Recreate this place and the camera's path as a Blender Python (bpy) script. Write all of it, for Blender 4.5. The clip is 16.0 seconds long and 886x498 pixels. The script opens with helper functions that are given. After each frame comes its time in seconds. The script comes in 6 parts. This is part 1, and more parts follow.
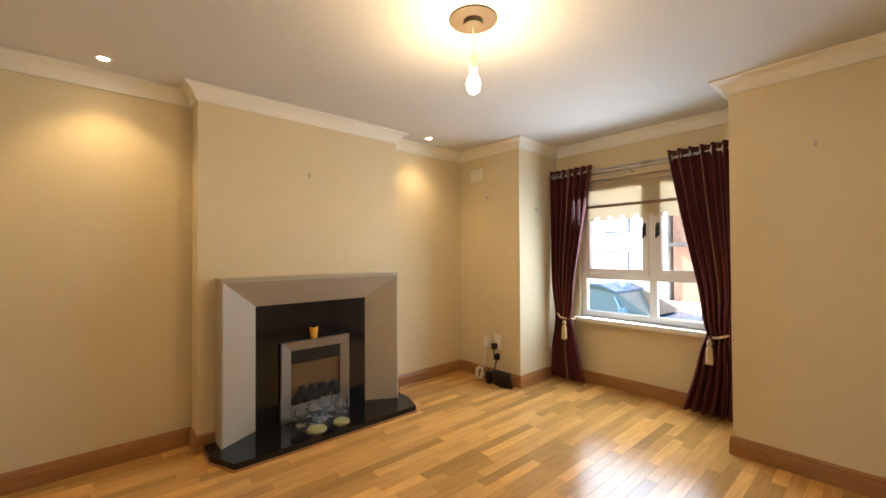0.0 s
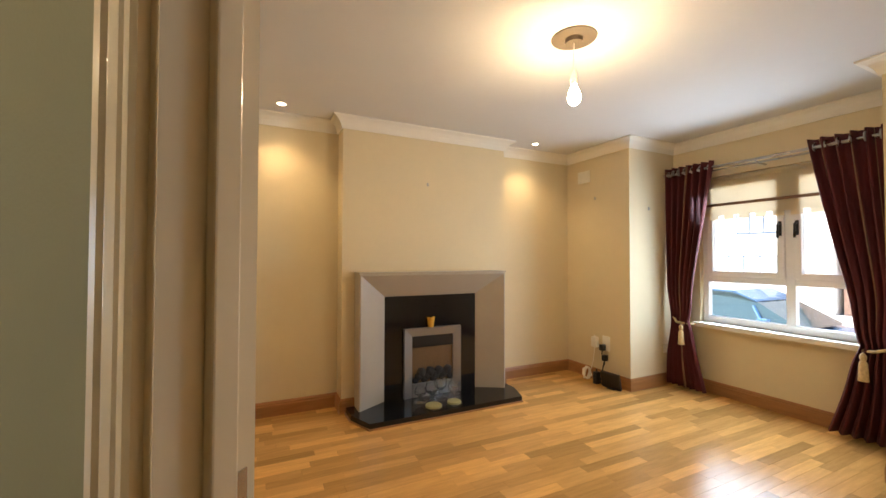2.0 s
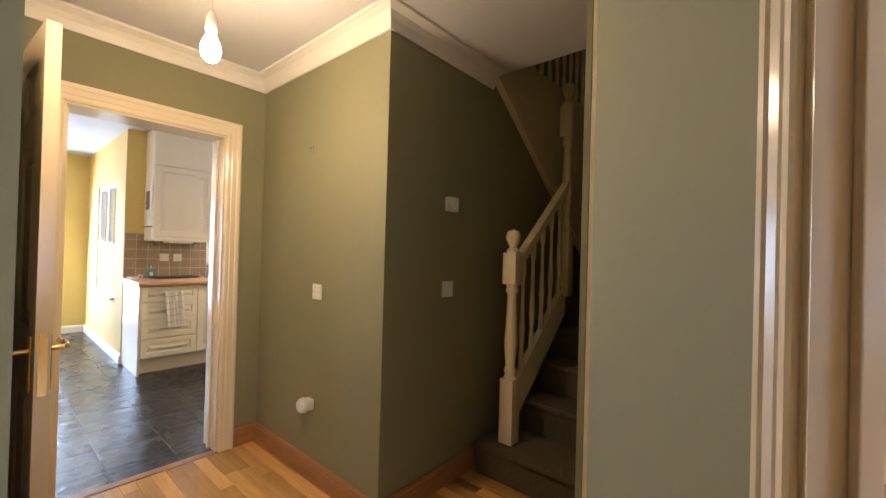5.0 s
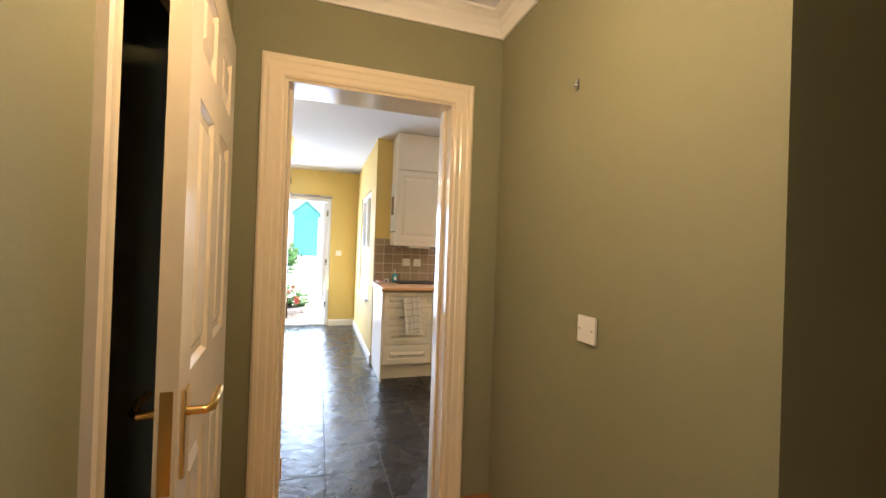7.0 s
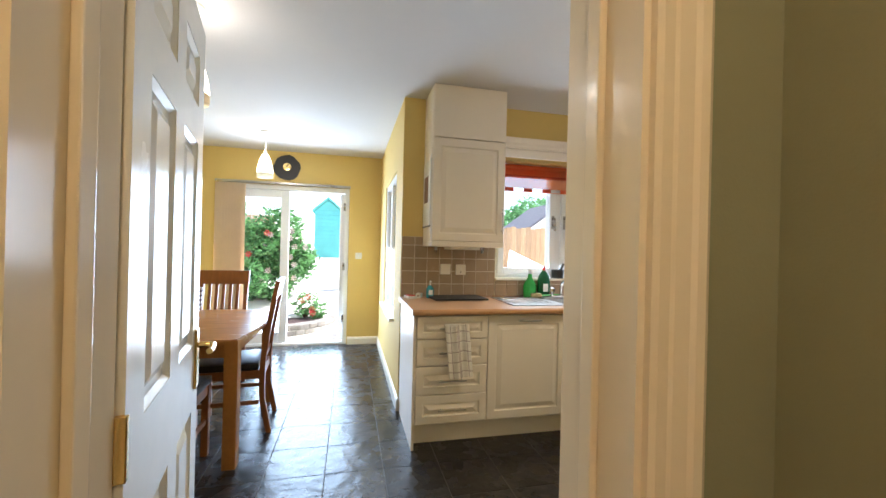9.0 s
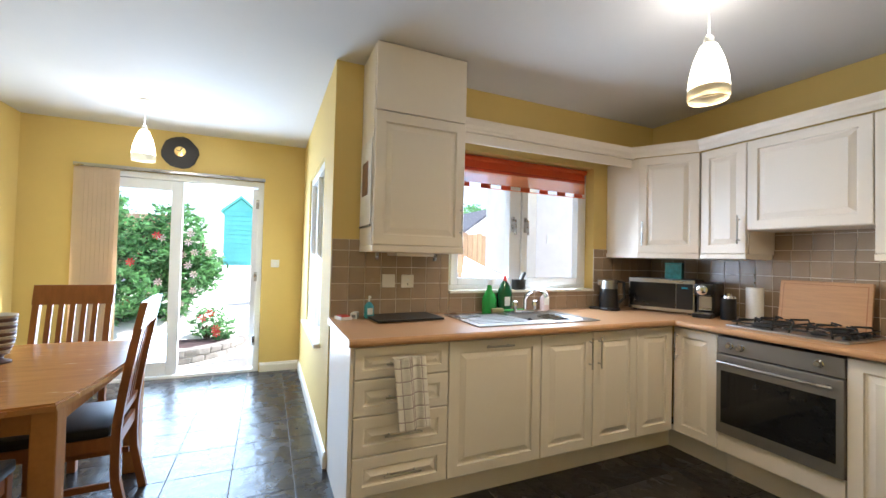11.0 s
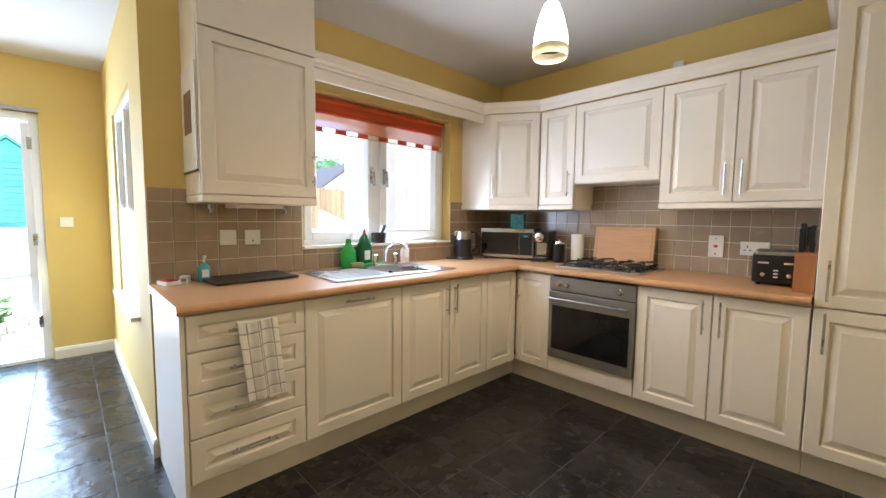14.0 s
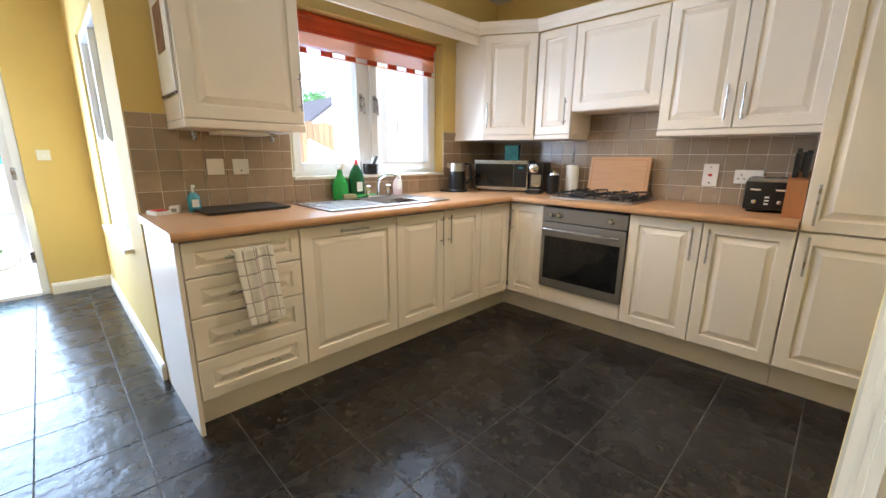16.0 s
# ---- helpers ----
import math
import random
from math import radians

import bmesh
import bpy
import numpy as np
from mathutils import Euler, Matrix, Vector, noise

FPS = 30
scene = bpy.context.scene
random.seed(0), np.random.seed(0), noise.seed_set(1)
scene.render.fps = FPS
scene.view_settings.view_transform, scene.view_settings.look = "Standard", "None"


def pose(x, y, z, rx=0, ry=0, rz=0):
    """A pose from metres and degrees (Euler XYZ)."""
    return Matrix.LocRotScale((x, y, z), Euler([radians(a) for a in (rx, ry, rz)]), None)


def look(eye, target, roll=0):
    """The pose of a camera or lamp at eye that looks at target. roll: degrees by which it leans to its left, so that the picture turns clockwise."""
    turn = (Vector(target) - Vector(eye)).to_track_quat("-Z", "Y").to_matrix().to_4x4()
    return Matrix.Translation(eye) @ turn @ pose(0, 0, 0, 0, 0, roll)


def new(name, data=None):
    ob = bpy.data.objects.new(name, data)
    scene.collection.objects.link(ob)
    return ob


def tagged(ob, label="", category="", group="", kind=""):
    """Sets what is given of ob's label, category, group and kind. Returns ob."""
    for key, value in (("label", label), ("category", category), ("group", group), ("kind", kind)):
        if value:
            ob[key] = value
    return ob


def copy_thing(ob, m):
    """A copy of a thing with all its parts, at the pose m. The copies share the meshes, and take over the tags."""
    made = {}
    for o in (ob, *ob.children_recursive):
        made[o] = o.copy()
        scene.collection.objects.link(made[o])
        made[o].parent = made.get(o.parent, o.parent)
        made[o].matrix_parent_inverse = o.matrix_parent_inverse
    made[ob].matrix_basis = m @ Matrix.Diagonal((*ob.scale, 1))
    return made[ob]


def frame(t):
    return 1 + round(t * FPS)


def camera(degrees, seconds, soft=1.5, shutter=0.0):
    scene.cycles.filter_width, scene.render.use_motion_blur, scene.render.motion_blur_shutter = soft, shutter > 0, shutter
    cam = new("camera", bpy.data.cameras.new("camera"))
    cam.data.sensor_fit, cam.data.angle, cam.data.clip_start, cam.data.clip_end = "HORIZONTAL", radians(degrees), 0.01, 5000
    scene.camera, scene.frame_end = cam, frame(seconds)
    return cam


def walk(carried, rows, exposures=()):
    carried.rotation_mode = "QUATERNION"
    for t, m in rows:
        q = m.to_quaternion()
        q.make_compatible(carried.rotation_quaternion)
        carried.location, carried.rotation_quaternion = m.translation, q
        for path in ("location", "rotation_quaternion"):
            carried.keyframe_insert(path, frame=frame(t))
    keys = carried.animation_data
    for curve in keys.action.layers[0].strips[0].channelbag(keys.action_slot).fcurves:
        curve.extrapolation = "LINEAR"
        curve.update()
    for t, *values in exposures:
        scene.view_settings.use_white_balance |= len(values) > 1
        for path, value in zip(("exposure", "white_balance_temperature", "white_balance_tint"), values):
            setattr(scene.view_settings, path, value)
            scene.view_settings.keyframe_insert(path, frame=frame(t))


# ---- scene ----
cam = camera(96.4, 16.0)
PATH = [
    (0.0, -0.028, 0.019, 1.302, 90.78, 0.29, -41.45),
    (0.5, -0.057, -0.004, 1.289, 90.83, 0.18, -39.16),
    (1.0, -0.089, -0.092, 1.283, 90.97, 0.13, -36.72),
    (1.5, -0.144, -0.172, 1.277, 91.06, -0.07, -32.94),
    (2.0, -0.182, -0.222, 1.272, 91.22, -0.15, -25.84),
    (2.5, -0.168, -0.294, 1.294, 90.98, -0.32, -12.15),
    (3.0, -0.140, -0.386, 1.302, 90.97, -0.68, 1.36),
    (3.5, -0.144, -0.435, 1.315, 90.91, -0.89, 12.44),
    (4.0, -0.152, -0.454, 1.321, 90.93, -1.19, 22.32),
    (4.5, -0.199, -0.476, 1.311, 90.63, -1.34, 31.13),
    (5.0, -0.289, -0.431, 1.294, 90.46, -1.56, 40.73),
    (7.5, -1.509, 0.050, 1.287, 90.18, -1.69, 76.03),
    (8.0, -1.837, 0.101, 1.309, 90.04, -1.38, 76.87),
    (10.5, -3.124, 0.187, 1.309, 91.02, -1.57, 74.13),
    (11.0, -3.160, 0.205, 1.307, 91.28, -1.38, 66.21),
    (11.5, -3.190, 0.223, 1.303, 91.29, -1.14, 58.57),
    (12.0, -3.207, 0.240, 1.300, 91.09, -0.92, 53.11),
    (12.5, -3.208, 0.241, 1.298, 90.49, -0.83, 50.01),
    (13.0, -3.215, 0.250, 1.294, 89.23, -0.76, 48.21),
    (13.5, -3.219, 0.258, 1.282, 87.43, -0.71, 47.11),
    (14.0, -3.221, 0.265, 1.273, 85.47, -0.64, 46.41),
    (14.5, -3.224, 0.268, 1.258, 83.24, -0.68, 45.94),
    (15.0, -3.227, 0.264, 1.244, 80.95, -0.57, 45.61),
    (15.5, -3.225, 0.258, 1.228, 78.80, -0.50, 45.42),
    (16.0, -3.223, 0.254, 1.214, 76.80, -0.41, 45.27),
]
walk(cam, [(t, pose(x, y, z, rx, ry, rz)) for t, x, y, z, rx, ry, rz in PATH],
     exposures=[(0.0, 2.0, 6900, 12), (2.0, 2.05, 6800, 12), (3.0, 2.45, 6350, 12), (5.0, 2.36, 6050, 20), (7.5, 1.98, 6450, 18), (8.0, 1.88, 6400, 16),
                (10.5, 1.82, 5950, 13), (12.0, 1.9, 6000, 14), (16.0, 2.08, 6000, 15)])

# ---- light ----
world = bpy.data.worlds.new("world")
scene.world = world
world.use_nodes = True
sky = world.node_tree.nodes.new("ShaderNodeTexSky")
sky.sky_type, sky.sun_disc = "NISHITA", False
sky.sun_elevation, sky.sun_rotation = radians(50), radians(20)
back = world.node_tree.nodes["Background"]
back.inputs["Strength"].default_value = 0.15
world.node_tree.links.new(sky.outputs["Color"], back.inputs["Color"])


def lamp(name, kind, energy, color, m, **extra):
    data = bpy.data.lights.new(name, kind)
    data.energy, data.color = energy, color
    if "size" in extra:
        data.shape, data.size, data.size_y = "RECTANGLE", extra["size"], extra["size_y"]
    if "radius" in extra:
        data.shadow_soft_size = extra["radius"]
    if "spot" in extra:
        data.spot_size, data.spot_blend = radians(extra["spot"]), 0.7
    if "angle" in extra:
        data.angle = radians(extra["angle"])
    ob = new(name, data)
    ob.matrix_world = m
    return ob


WARM, COOL = (1.0, 0.735, 0.41), (0.70, 0.85, 1.0)
lamp("sun", "SUN", 5.0, (1, 0.95, 0.88), look((0, 0, 9), (1.6, -4.5, 3.4)), angle=0.5)
lamp("sky_bay_window", "AREA", 12, (0.6, 0.79, 1.0), look((3.70, 1.57, 1.25), (0, 1.4, 0.6)), size=1.1, size_y=1.2)
lamp("sky_kitchen_window", "AREA", 6.5, COOL, look((-5.66, 2.03, 1.5), (-3, 1.6, 0.5)), size=1.0, size_y=0.9)
# next lamp: added fill through an unseen door, brightens the lounge door jamb
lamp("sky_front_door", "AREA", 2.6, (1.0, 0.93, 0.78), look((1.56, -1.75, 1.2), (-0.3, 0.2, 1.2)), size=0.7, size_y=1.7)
lamp("sky_dining_window", "AREA", 5, (0.72, 0.86, 1.0), look((-6.70, 0.570, 1.35), (-6.75, -1.0, 0.5)), size=0.95, size_y=1.25)
lamp("sky_patio_door", "AREA", 30, (0.58, 0.78, 1.0), look((-7.96, -0.4, 1.1), (-4, -0.4, 0.4)), size=1.2, size_y=1.9)

# ---- materials ----


def material(name, color, rough=0.5, metal=0.0, var=0.08, scale=6.0, bump=0.0, bscale=60.0, glow=0.0,
             alpha=None, thin=0.0, per_piece=0.0, stretch=(1, 1, 1), trans=0.0, coat=0.0, ior=1.45, tint=None):
    m = bpy.data.materials.new(name)
    m.use_nodes = True
    nt = m.node_tree
    n, l = nt.nodes, nt.links
    p = n["Principled BSDF"]
    p.inputs["Roughness"].default_value, p.inputs["Metallic"].default_value = rough, metal
    p.inputs["Transmission Weight"].default_value, p.inputs["IOR"].default_value = trans, ior
    p.inputs["Coat Weight"].default_value = coat
    tc = n.new("ShaderNodeTexCoord")
    mp = n.new("ShaderNodeMapping")
    mp.inputs["Scale"].default_value = stretch
    l.new(tc.outputs["Object"], mp.inputs["Vector"])
    if per_piece:
        info = n.new("ShaderNodeObjectInfo")
        geo = n.new("ShaderNodeNewGeometry")
        add = n.new("ShaderNodeMath")
        add.operation = "ADD"
        l.new(info.outputs["Random"], add.inputs[0])
        l.new(geo.outputs["Random Per Island"], add.inputs[1])
        fr = n.new("ShaderNodeMath")
        fr.operation = "FRACT"
        l.new(add.outputs[0], fr.inputs[0])
        off = n.new("ShaderNodeVectorMath")
        off.operation = "ADD"
        sc = n.new("ShaderNodeVectorMath")
        sc.operation = "SCALE"
        sc.inputs[0].default_value = (37.0, 17.0, 5.0)
        l.new(fr.outputs[0], sc.inputs["Scale"])
        l.new(mp.outputs[0], off.inputs[0])
        l.new(sc.outputs[0], off.inputs[1])
        vec = off.outputs[0]
    else:
        vec = mp.outputs[0]
    big, fine = n.new("ShaderNodeTexNoise"), n.new("ShaderNodeTexNoise")
    big.inputs["Scale"].default_value, big.inputs["Detail"].default_value = scale, 5
    fine.inputs["Scale"].default_value, fine.inputs["Detail"].default_value = scale * 9, 3
    l.new(vec, big.inputs["Vector"])
    l.new(vec, fine.inputs["Vector"])
    mix = n.new("ShaderNodeMath")
    mix.operation = "MULTIPLY_ADD"
    mix.inputs[1].default_value = 0.4
    l.new(fine.outputs["Fac"], mix.inputs[0])
    l.new(big.outputs["Fac"], mix.inputs[2])
    rng = n.new("ShaderNodeMapRange")
    rng.inputs["From Min"].default_value, rng.inputs["From Max"].default_value = 0.4, 1.0
    rng.inputs["To Min"].default_value, rng.inputs["To Max"].default_value = 1 - var, 1 + var
    l.new(mix.outputs[0], rng.inputs["Value"])
    value = rng.outputs[0]
    if per_piece:
        r2 = n.new("ShaderNodeMapRange")
        r2.inputs["To Min"].default_value, r2.inputs["To Max"].default_value = 1 - per_piece, 1 + per_piece
        l.new(fr.outputs[0], r2.inputs["Value"])
        mul = n.new("ShaderNodeMath")
        mul.operation = "MULTIPLY"
        l.new(value, mul.inputs[0])
        l.new(r2.outputs[0], mul.inputs[1])
        value = mul.outputs[0]
    hsv = n.new("ShaderNodeHueSaturation")
    hsv.inputs["Color"].default_value = (*color, 1)
    l.new(value, hsv.inputs["Value"])
    if tint:
        patch, ramp, blend = n.new("ShaderNodeTexNoise"), n.new("ShaderNodeMapRange"), n.new("ShaderNodeMix")
        patch.inputs["Scale"].default_value, patch.inputs["Detail"].default_value = scale * 2.2, 8
        patch.inputs["Roughness"].default_value = 0.72
        ramp.inputs["From Min"].default_value, ramp.inputs["From Max"].default_value = 0.46, 0.66
        l.new(vec, patch.inputs["Vector"])
        l.new(patch.outputs["Fac"], ramp.inputs["Value"])
        blend.data_type = "RGBA"
        blend.inputs["A"].default_value, blend.inputs["B"].default_value = (*color, 1), (*tint, 1)
        l.new(ramp.outputs[0], blend.inputs["Factor"])
        l.new(blend.outputs["Result"], hsv.inputs["Color"])
    l.new(hsv.outputs[0], p.inputs["Base Color"])
    rr = n.new("ShaderNodeMapRange")
    rr.inputs["To Min"].default_value, rr.inputs["To Max"].default_value = max(0, rough - 0.06), min(1, rough + 0.06)
    l.new(big.outputs["Fac"], rr.inputs["Value"])
    l.new(rr.outputs[0], p.inputs["Roughness"])
    if bump:
        bn = n.new("ShaderNodeTexNoise")
        bn.inputs["Scale"].default_value, bn.inputs["Detail"].default_value = bscale, 4
        l.new(vec, bn.inputs["Vector"])
        b = n.new("ShaderNodeBump")
        b.inputs["Strength"].default_value, b.inputs["Distance"].default_value = bump, 0.01
        l.new(bn.outputs["Fac"], b.inputs["Height"])
        l.new(b.outputs[0], p.inputs["Normal"])
    if glow:
        p.inputs["Emission Color"].default_value = (*color, 1)
        p.inputs["Emission Strength"].default_value = glow
    if thin:
        tr = n.new("ShaderNodeBsdfTranslucent")
        l.new(hsv.outputs[0], tr.inputs["Color"])
        mx = n.new("ShaderNodeMixShader")
        mx.inputs[0].default_value = thin
        l.new(p.outputs[0], mx.inputs[1])
        l.new(tr.outputs[0], mx.inputs[2])
        l.new(mx.outputs[0], n["Material Output"].inputs["Surface"])
    if alpha is not None:
        p.inputs["Alpha"].default_value = alpha
    return m


CREAM_WALL = material("cream_wall_paint", (0.68, 0.57, 0.375), 0.75, var=0.03, scale=2, bump=0.06, bscale=180)
OLIVE_WALL = material("olive_wall_paint", (0.25, 0.235, 0.13), 0.7, var=0.04, scale=2, bump=0.06, bscale=180)
YELLOW_WALL = material("yellow_wall_paint", (0.68, 0.50, 0.17), 0.75, var=0.03, scale=2, bump=0.06, bscale=180)
CEILING = material("ceiling_paint", (0.65, 0.635, 0.62), 0.85, var=0.02, scale=2, bump=0.05, bscale=150)
COVING = material("coving_paint", (0.80, 0.76, 0.68), 0.55, var=0.02)
GLOSS = material("cream_gloss_paint", (0.78, 0.66, 0.47), 0.18, var=0.02, scale=2)
WHITE_GLOSS = material("white_gloss_paint", (0.80, 0.76, 0.66), 0.25, var=0.03)
OAK = material("oak_strip", (0.61, 0.33, 0.105), 0.22, var=0.16, scale=5, bump=0.04, bscale=40, per_piece=0.32, stretch=(1, 9, 1))
OAK_TRIM = material("oak_trim", (0.34, 0.155, 0.055), 0.35, var=0.18, scale=5, bump=0.04, stretch=(1, 1, 8))
SLATE = material("slate_tile", (0.015, 0.014, 0.015), 0.27, var=0.3, scale=8, bump=0.5, bscale=12, per_piece=0.15, tint=(0.040, 0.033, 0.028))
GROUT = material("floor_grout", (0.15, 0.14, 0.13), 0.8, bump=0.1)
TILE = material("taupe_wall_tile", (0.33, 0.245, 0.17), 0.25, var=0.10, scale=14, per_piece=0.09, bump=0.05, bscale=30)
TILE_GROUT = material("tile_grout", (0.82, 0.75, 0.64), 0.85)
CABINET = material("cream_cabinet", (0.82, 0.745, 0.65), 0.33, var=0.02, scale=3, bump=0.02, bscale=90)
WORKTOP = material("beech_worktop", (0.55, 0.31, 0.155), 0.32, var=0.08, scale=14, stretch=(1, 1, 1), bump=0.02)
STEEL = material("brushed_steel", (0.44, 0.43, 0.42), 0.28, 1.0, var=0.02, scale=3, stretch=(1, 1, 8))
CHROME = material("chrome", (0.75, 0.75, 0.76), 0.08, 1.0, var=0.02)
BRASS = material("polished_brass", (0.78, 0.52, 0.18), 0.18, 1.0, var=0.08)
BLACK = material("black_plastic_and_shade", (0.012, 0.012, 0.013), 0.3, var=0.1)
GRANITE = material("black_granite", (0.008, 0.008, 0.009), 0.09, var=0.5, scale=70)
IRON = material("cast_iron", (0.02, 0.02, 0.02), 0.55, bump=0.1)
STONE = material("taupe_fire_surround", (0.42, 0.355, 0.275), 0.45, var=0.03, scale=8)
WHITE_PLASTIC = material("white_plastic", (0.80, 0.77, 0.70), 0.35, var=0.02)
PVC = material("white_pvc", (0.82, 0.83, 0.84), 0.3, var=0.02)
GLASS = material("clear_glass", (1, 1, 1), 0.02, trans=1.0, var=0.0)
PANE = material("window_glass", (1, 1, 1), 0.0, trans=1.0, var=0.0, ior=1.12)
OVEN_GLASS = material("dark_oven_glass", (0.012, 0.012, 0.012), 0.06, var=0.05)
FABRIC = material("burgundy_curtain", (0.085, 0.012, 0.014), 0.75, var=0.35, scale=9, bump=0.15, bscale=120, stretch=(1, 1, .25))
STRIPE = material("gold_curtain_stripe", (0.24, 0.13, 0.07), 0.45, var=0.3, scale=16, bump=0.1)
CORD = material("gold_cord", (0.50, 0.34, 0.16), 0.6, var=0.3, scale=80)
CARPET = material("brown_carpet", (0.10, 0.075, 0.05), 0.95, var=0.25, scale=60, bump=0.5, bscale=250)
PINE = material("stained_table_wood", (0.40, 0.175, 0.055), 0.25, var=0.18, scale=6, stretch=(8, 1, 1), bump=0.03)
CHAIR_WOOD = material("stained_chair_wood", (0.28, 0.10, 0.03), 0.3, var=0.2, scale=6, stretch=(6, 6, 1), bump=0.03)
LEATHER = material("black_leather", (0.014, 0.012, 0.012), 0.38, var=0.2, bump=0.1, bscale=120)
BULB = material("lit_bulb", (1.0, 0.86, 0.62), 0.4, glow=20.0, var=0.0)
SHADE = material("lit_opal_glass", (1.0, 0.88, 0.68), 0.3, glow=2.2, var=0.0)
RIM = material("frosted_glass_rim", (0.88, 0.82, 0.68), 0.25, var=0.02, thin=0.6)
BLIND_CREAM = material("cream_blind", (0.86, 0.80, 0.66), 0.8, var=0.03, bump=0.05, thin=0.8)
BLIND_RED = material("orange_red_blind", (0.90, 0.30, 0.12), 0.8, var=0.05, bump=0.05, thin=0.75)
BLIND_DARK = material("dark_red_blind", (0.62, 0.12, 0.05), 0.8, var=0.05, bump=0.05, thin=0.5)
BLIND_SHEER = material("sheer_orange_blind", (0.95, 0.38, 0.20), 0.8, var=0.05, alpha=0.5)
BLIND_PEACH = material("peach_blind", (0.82, 0.68, 0.52), 0.8, var=0.04, thin=0.4)
BRICK = material("red_brick", (0.42, 0.26, 0.19), 0.85, var=0.3, scale=9, bump=0.3)
RENDER_WALL = material("white_render", (0.80, 0.79, 0.76), 0.9, var=0.05, bump=0.1)
ROOF = material("grey_roof", (0.12, 0.12, 0.13), 0.8, var=0.15, scale=4, bump=0.2)
CAR_PAINT = material("dark_blue_car_paint", (0.08, 0.19, 0.34), 0.2, 0.3, var=0.05, coat=0.8)
CAR_GLASS = material("car_glass", (0.05, 0.09, 0.10), 0.04, var=0.05, coat=1.0)
RUBBER = material("rubber", (0.02, 0.02, 0.02), 0.8)
PAVING = material("pale_paving", (0.66, 0.64, 0.60), 0.9, var=0.15, scale=3, bump=0.2, bscale=20)
ASPHALT = material("asphalt", (0.06, 0.06, 0.065), 0.9, var=0.2, scale=4, bump=0.3, bscale=60)
GRASS = material("grass", (0.08, 0.14, 0.03), 0.9, var=0.3, scale=8, bump=0.5, bscale=50)
LEAF = material("leaf", (0.15, 0.33, 0.13), 0.45, var=0.3, scale=4, per_piece=0.55, thin=0.4)
FLOWER = material("red_petal", (0.65, 0.03, 0.05), 0.5, var=0.2)
FLOWER_PALE = material("pale_petal", (0.75, 0.55, 0.55), 0.5, var=0.2)
BARK = material("bark", (0.10, 0.065, 0.04), 0.9, var=0.3, bump=0.4)
TEAL = material("teal_shed_paint", (0.14, 0.50, 0.46), 0.6, var=0.1, scale=3, bump=0.1)
FENCE = material("fence_wood", (0.50, 0.34, 0.20), 0.8, var=0.2, scale=4, per_piece=0.15, stretch=(8, 8, 1))
SOIL = material("soil", (0.05, 0.03, 0.03), 0.95, var=0.4, bump=0.6, bscale=40)
ROCK = material("grey_stone", (0.22, 0.21, 0.19), 0.9, var=0.25, bump=0.4, per_piece=0.2)
SLATE_BOARD = material("black_slate_board", (0.018, 0.016, 0.014), 0.45, var=0.3, bump=0.15)
BAMBOO = material("bamboo_board", (0.50, 0.27, 0.12), 0.5, var=0.15, scale=5, stretch=(1, 1, 14))
PAPER = material("paper_towel", (0.82, 0.80, 0.76), 0.9, bump=0.2, bscale=150)
GREEN_BOTTLE = material("green_bottle", (0.03, 0.33, 0.06), 0.2, var=0.05)
DARK_GREEN = material("dark_green_bottle", (0.01, 0.09, 0.03), 0.15, var=0.05)
RED = material("red_plastic", (0.6, 0.03, 0.02), 0.4)
WHITE = material("plain_white", (0.8, 0.8, 0.78), 0.5)
CLEAR_SOAP = material("pink_soap_bottle", (0.75, 0.60, 0.60), 0.15, var=0.05)
BLUE_SOAP = material("teal_soap_bottle", (0.05, 0.30, 0.38), 0.15, var=0.05)
TOWEL = material("white_tea_towel", (0.80, 0.76, 0.70), 0.9, bump=0.3, bscale=200)
TOWEL_STRIPE = material("brown_towel_stripe", (0.46, 0.37, 0.37), 0.9, bump=0.3, bscale=200)
KNIFE_WOOD = material("knife_block_wood", (0.36, 0.15, 0.055), 0.4, var=0.15, stretch=(8, 8, 1))
TEAL_TIN = material("teal_patterned_tin", (0.04, 0.22, 0.22), 0.4, var=0.6, scale=30)
GOLD_GLASS = material("amber_glass", (0.75, 0.42, 0.06), 0.1, var=0.2, scale=40, glow=0.0)
CANDLE = material("cream_candle", (0.30, 0.28, 0.13), 0.6)
COPPER_FIRE = material("fire_back", (0.14, 0.08, 0.035), 0.5, var=0.2)
COAL = material("coal", (0.02, 0.018, 0.017), 0.85, bump=0.5)
VASE_A = material("cream_shell", (0.42, 0.36, 0.26), 0.4, var=0.2, scale=30)
VASE_B = material("brown_shell", (0.10, 0.05, 0.035), 0.4, var=0.2)
PICTURE_A = material("calendar_photo", (0.20, 0.10, 0.06), 0.5, var=0.6, scale=20)
# dark brown puts the shade on the white ceiling roses into their colour
ROSE_SHADED = material("shaded_rose_plastic", (0.11, 0.085, 0.06), 0.45, var=0.03)
SATIN_STEEL = material("satin_steel", (0.30, 0.285, 0.27), 0.45, 0.85, var=0.03)
GREY_DOOR = material("blue_grey_door_paint", (0.10, 0.16, 0.24), 0.4)

# ---- building helpers ----


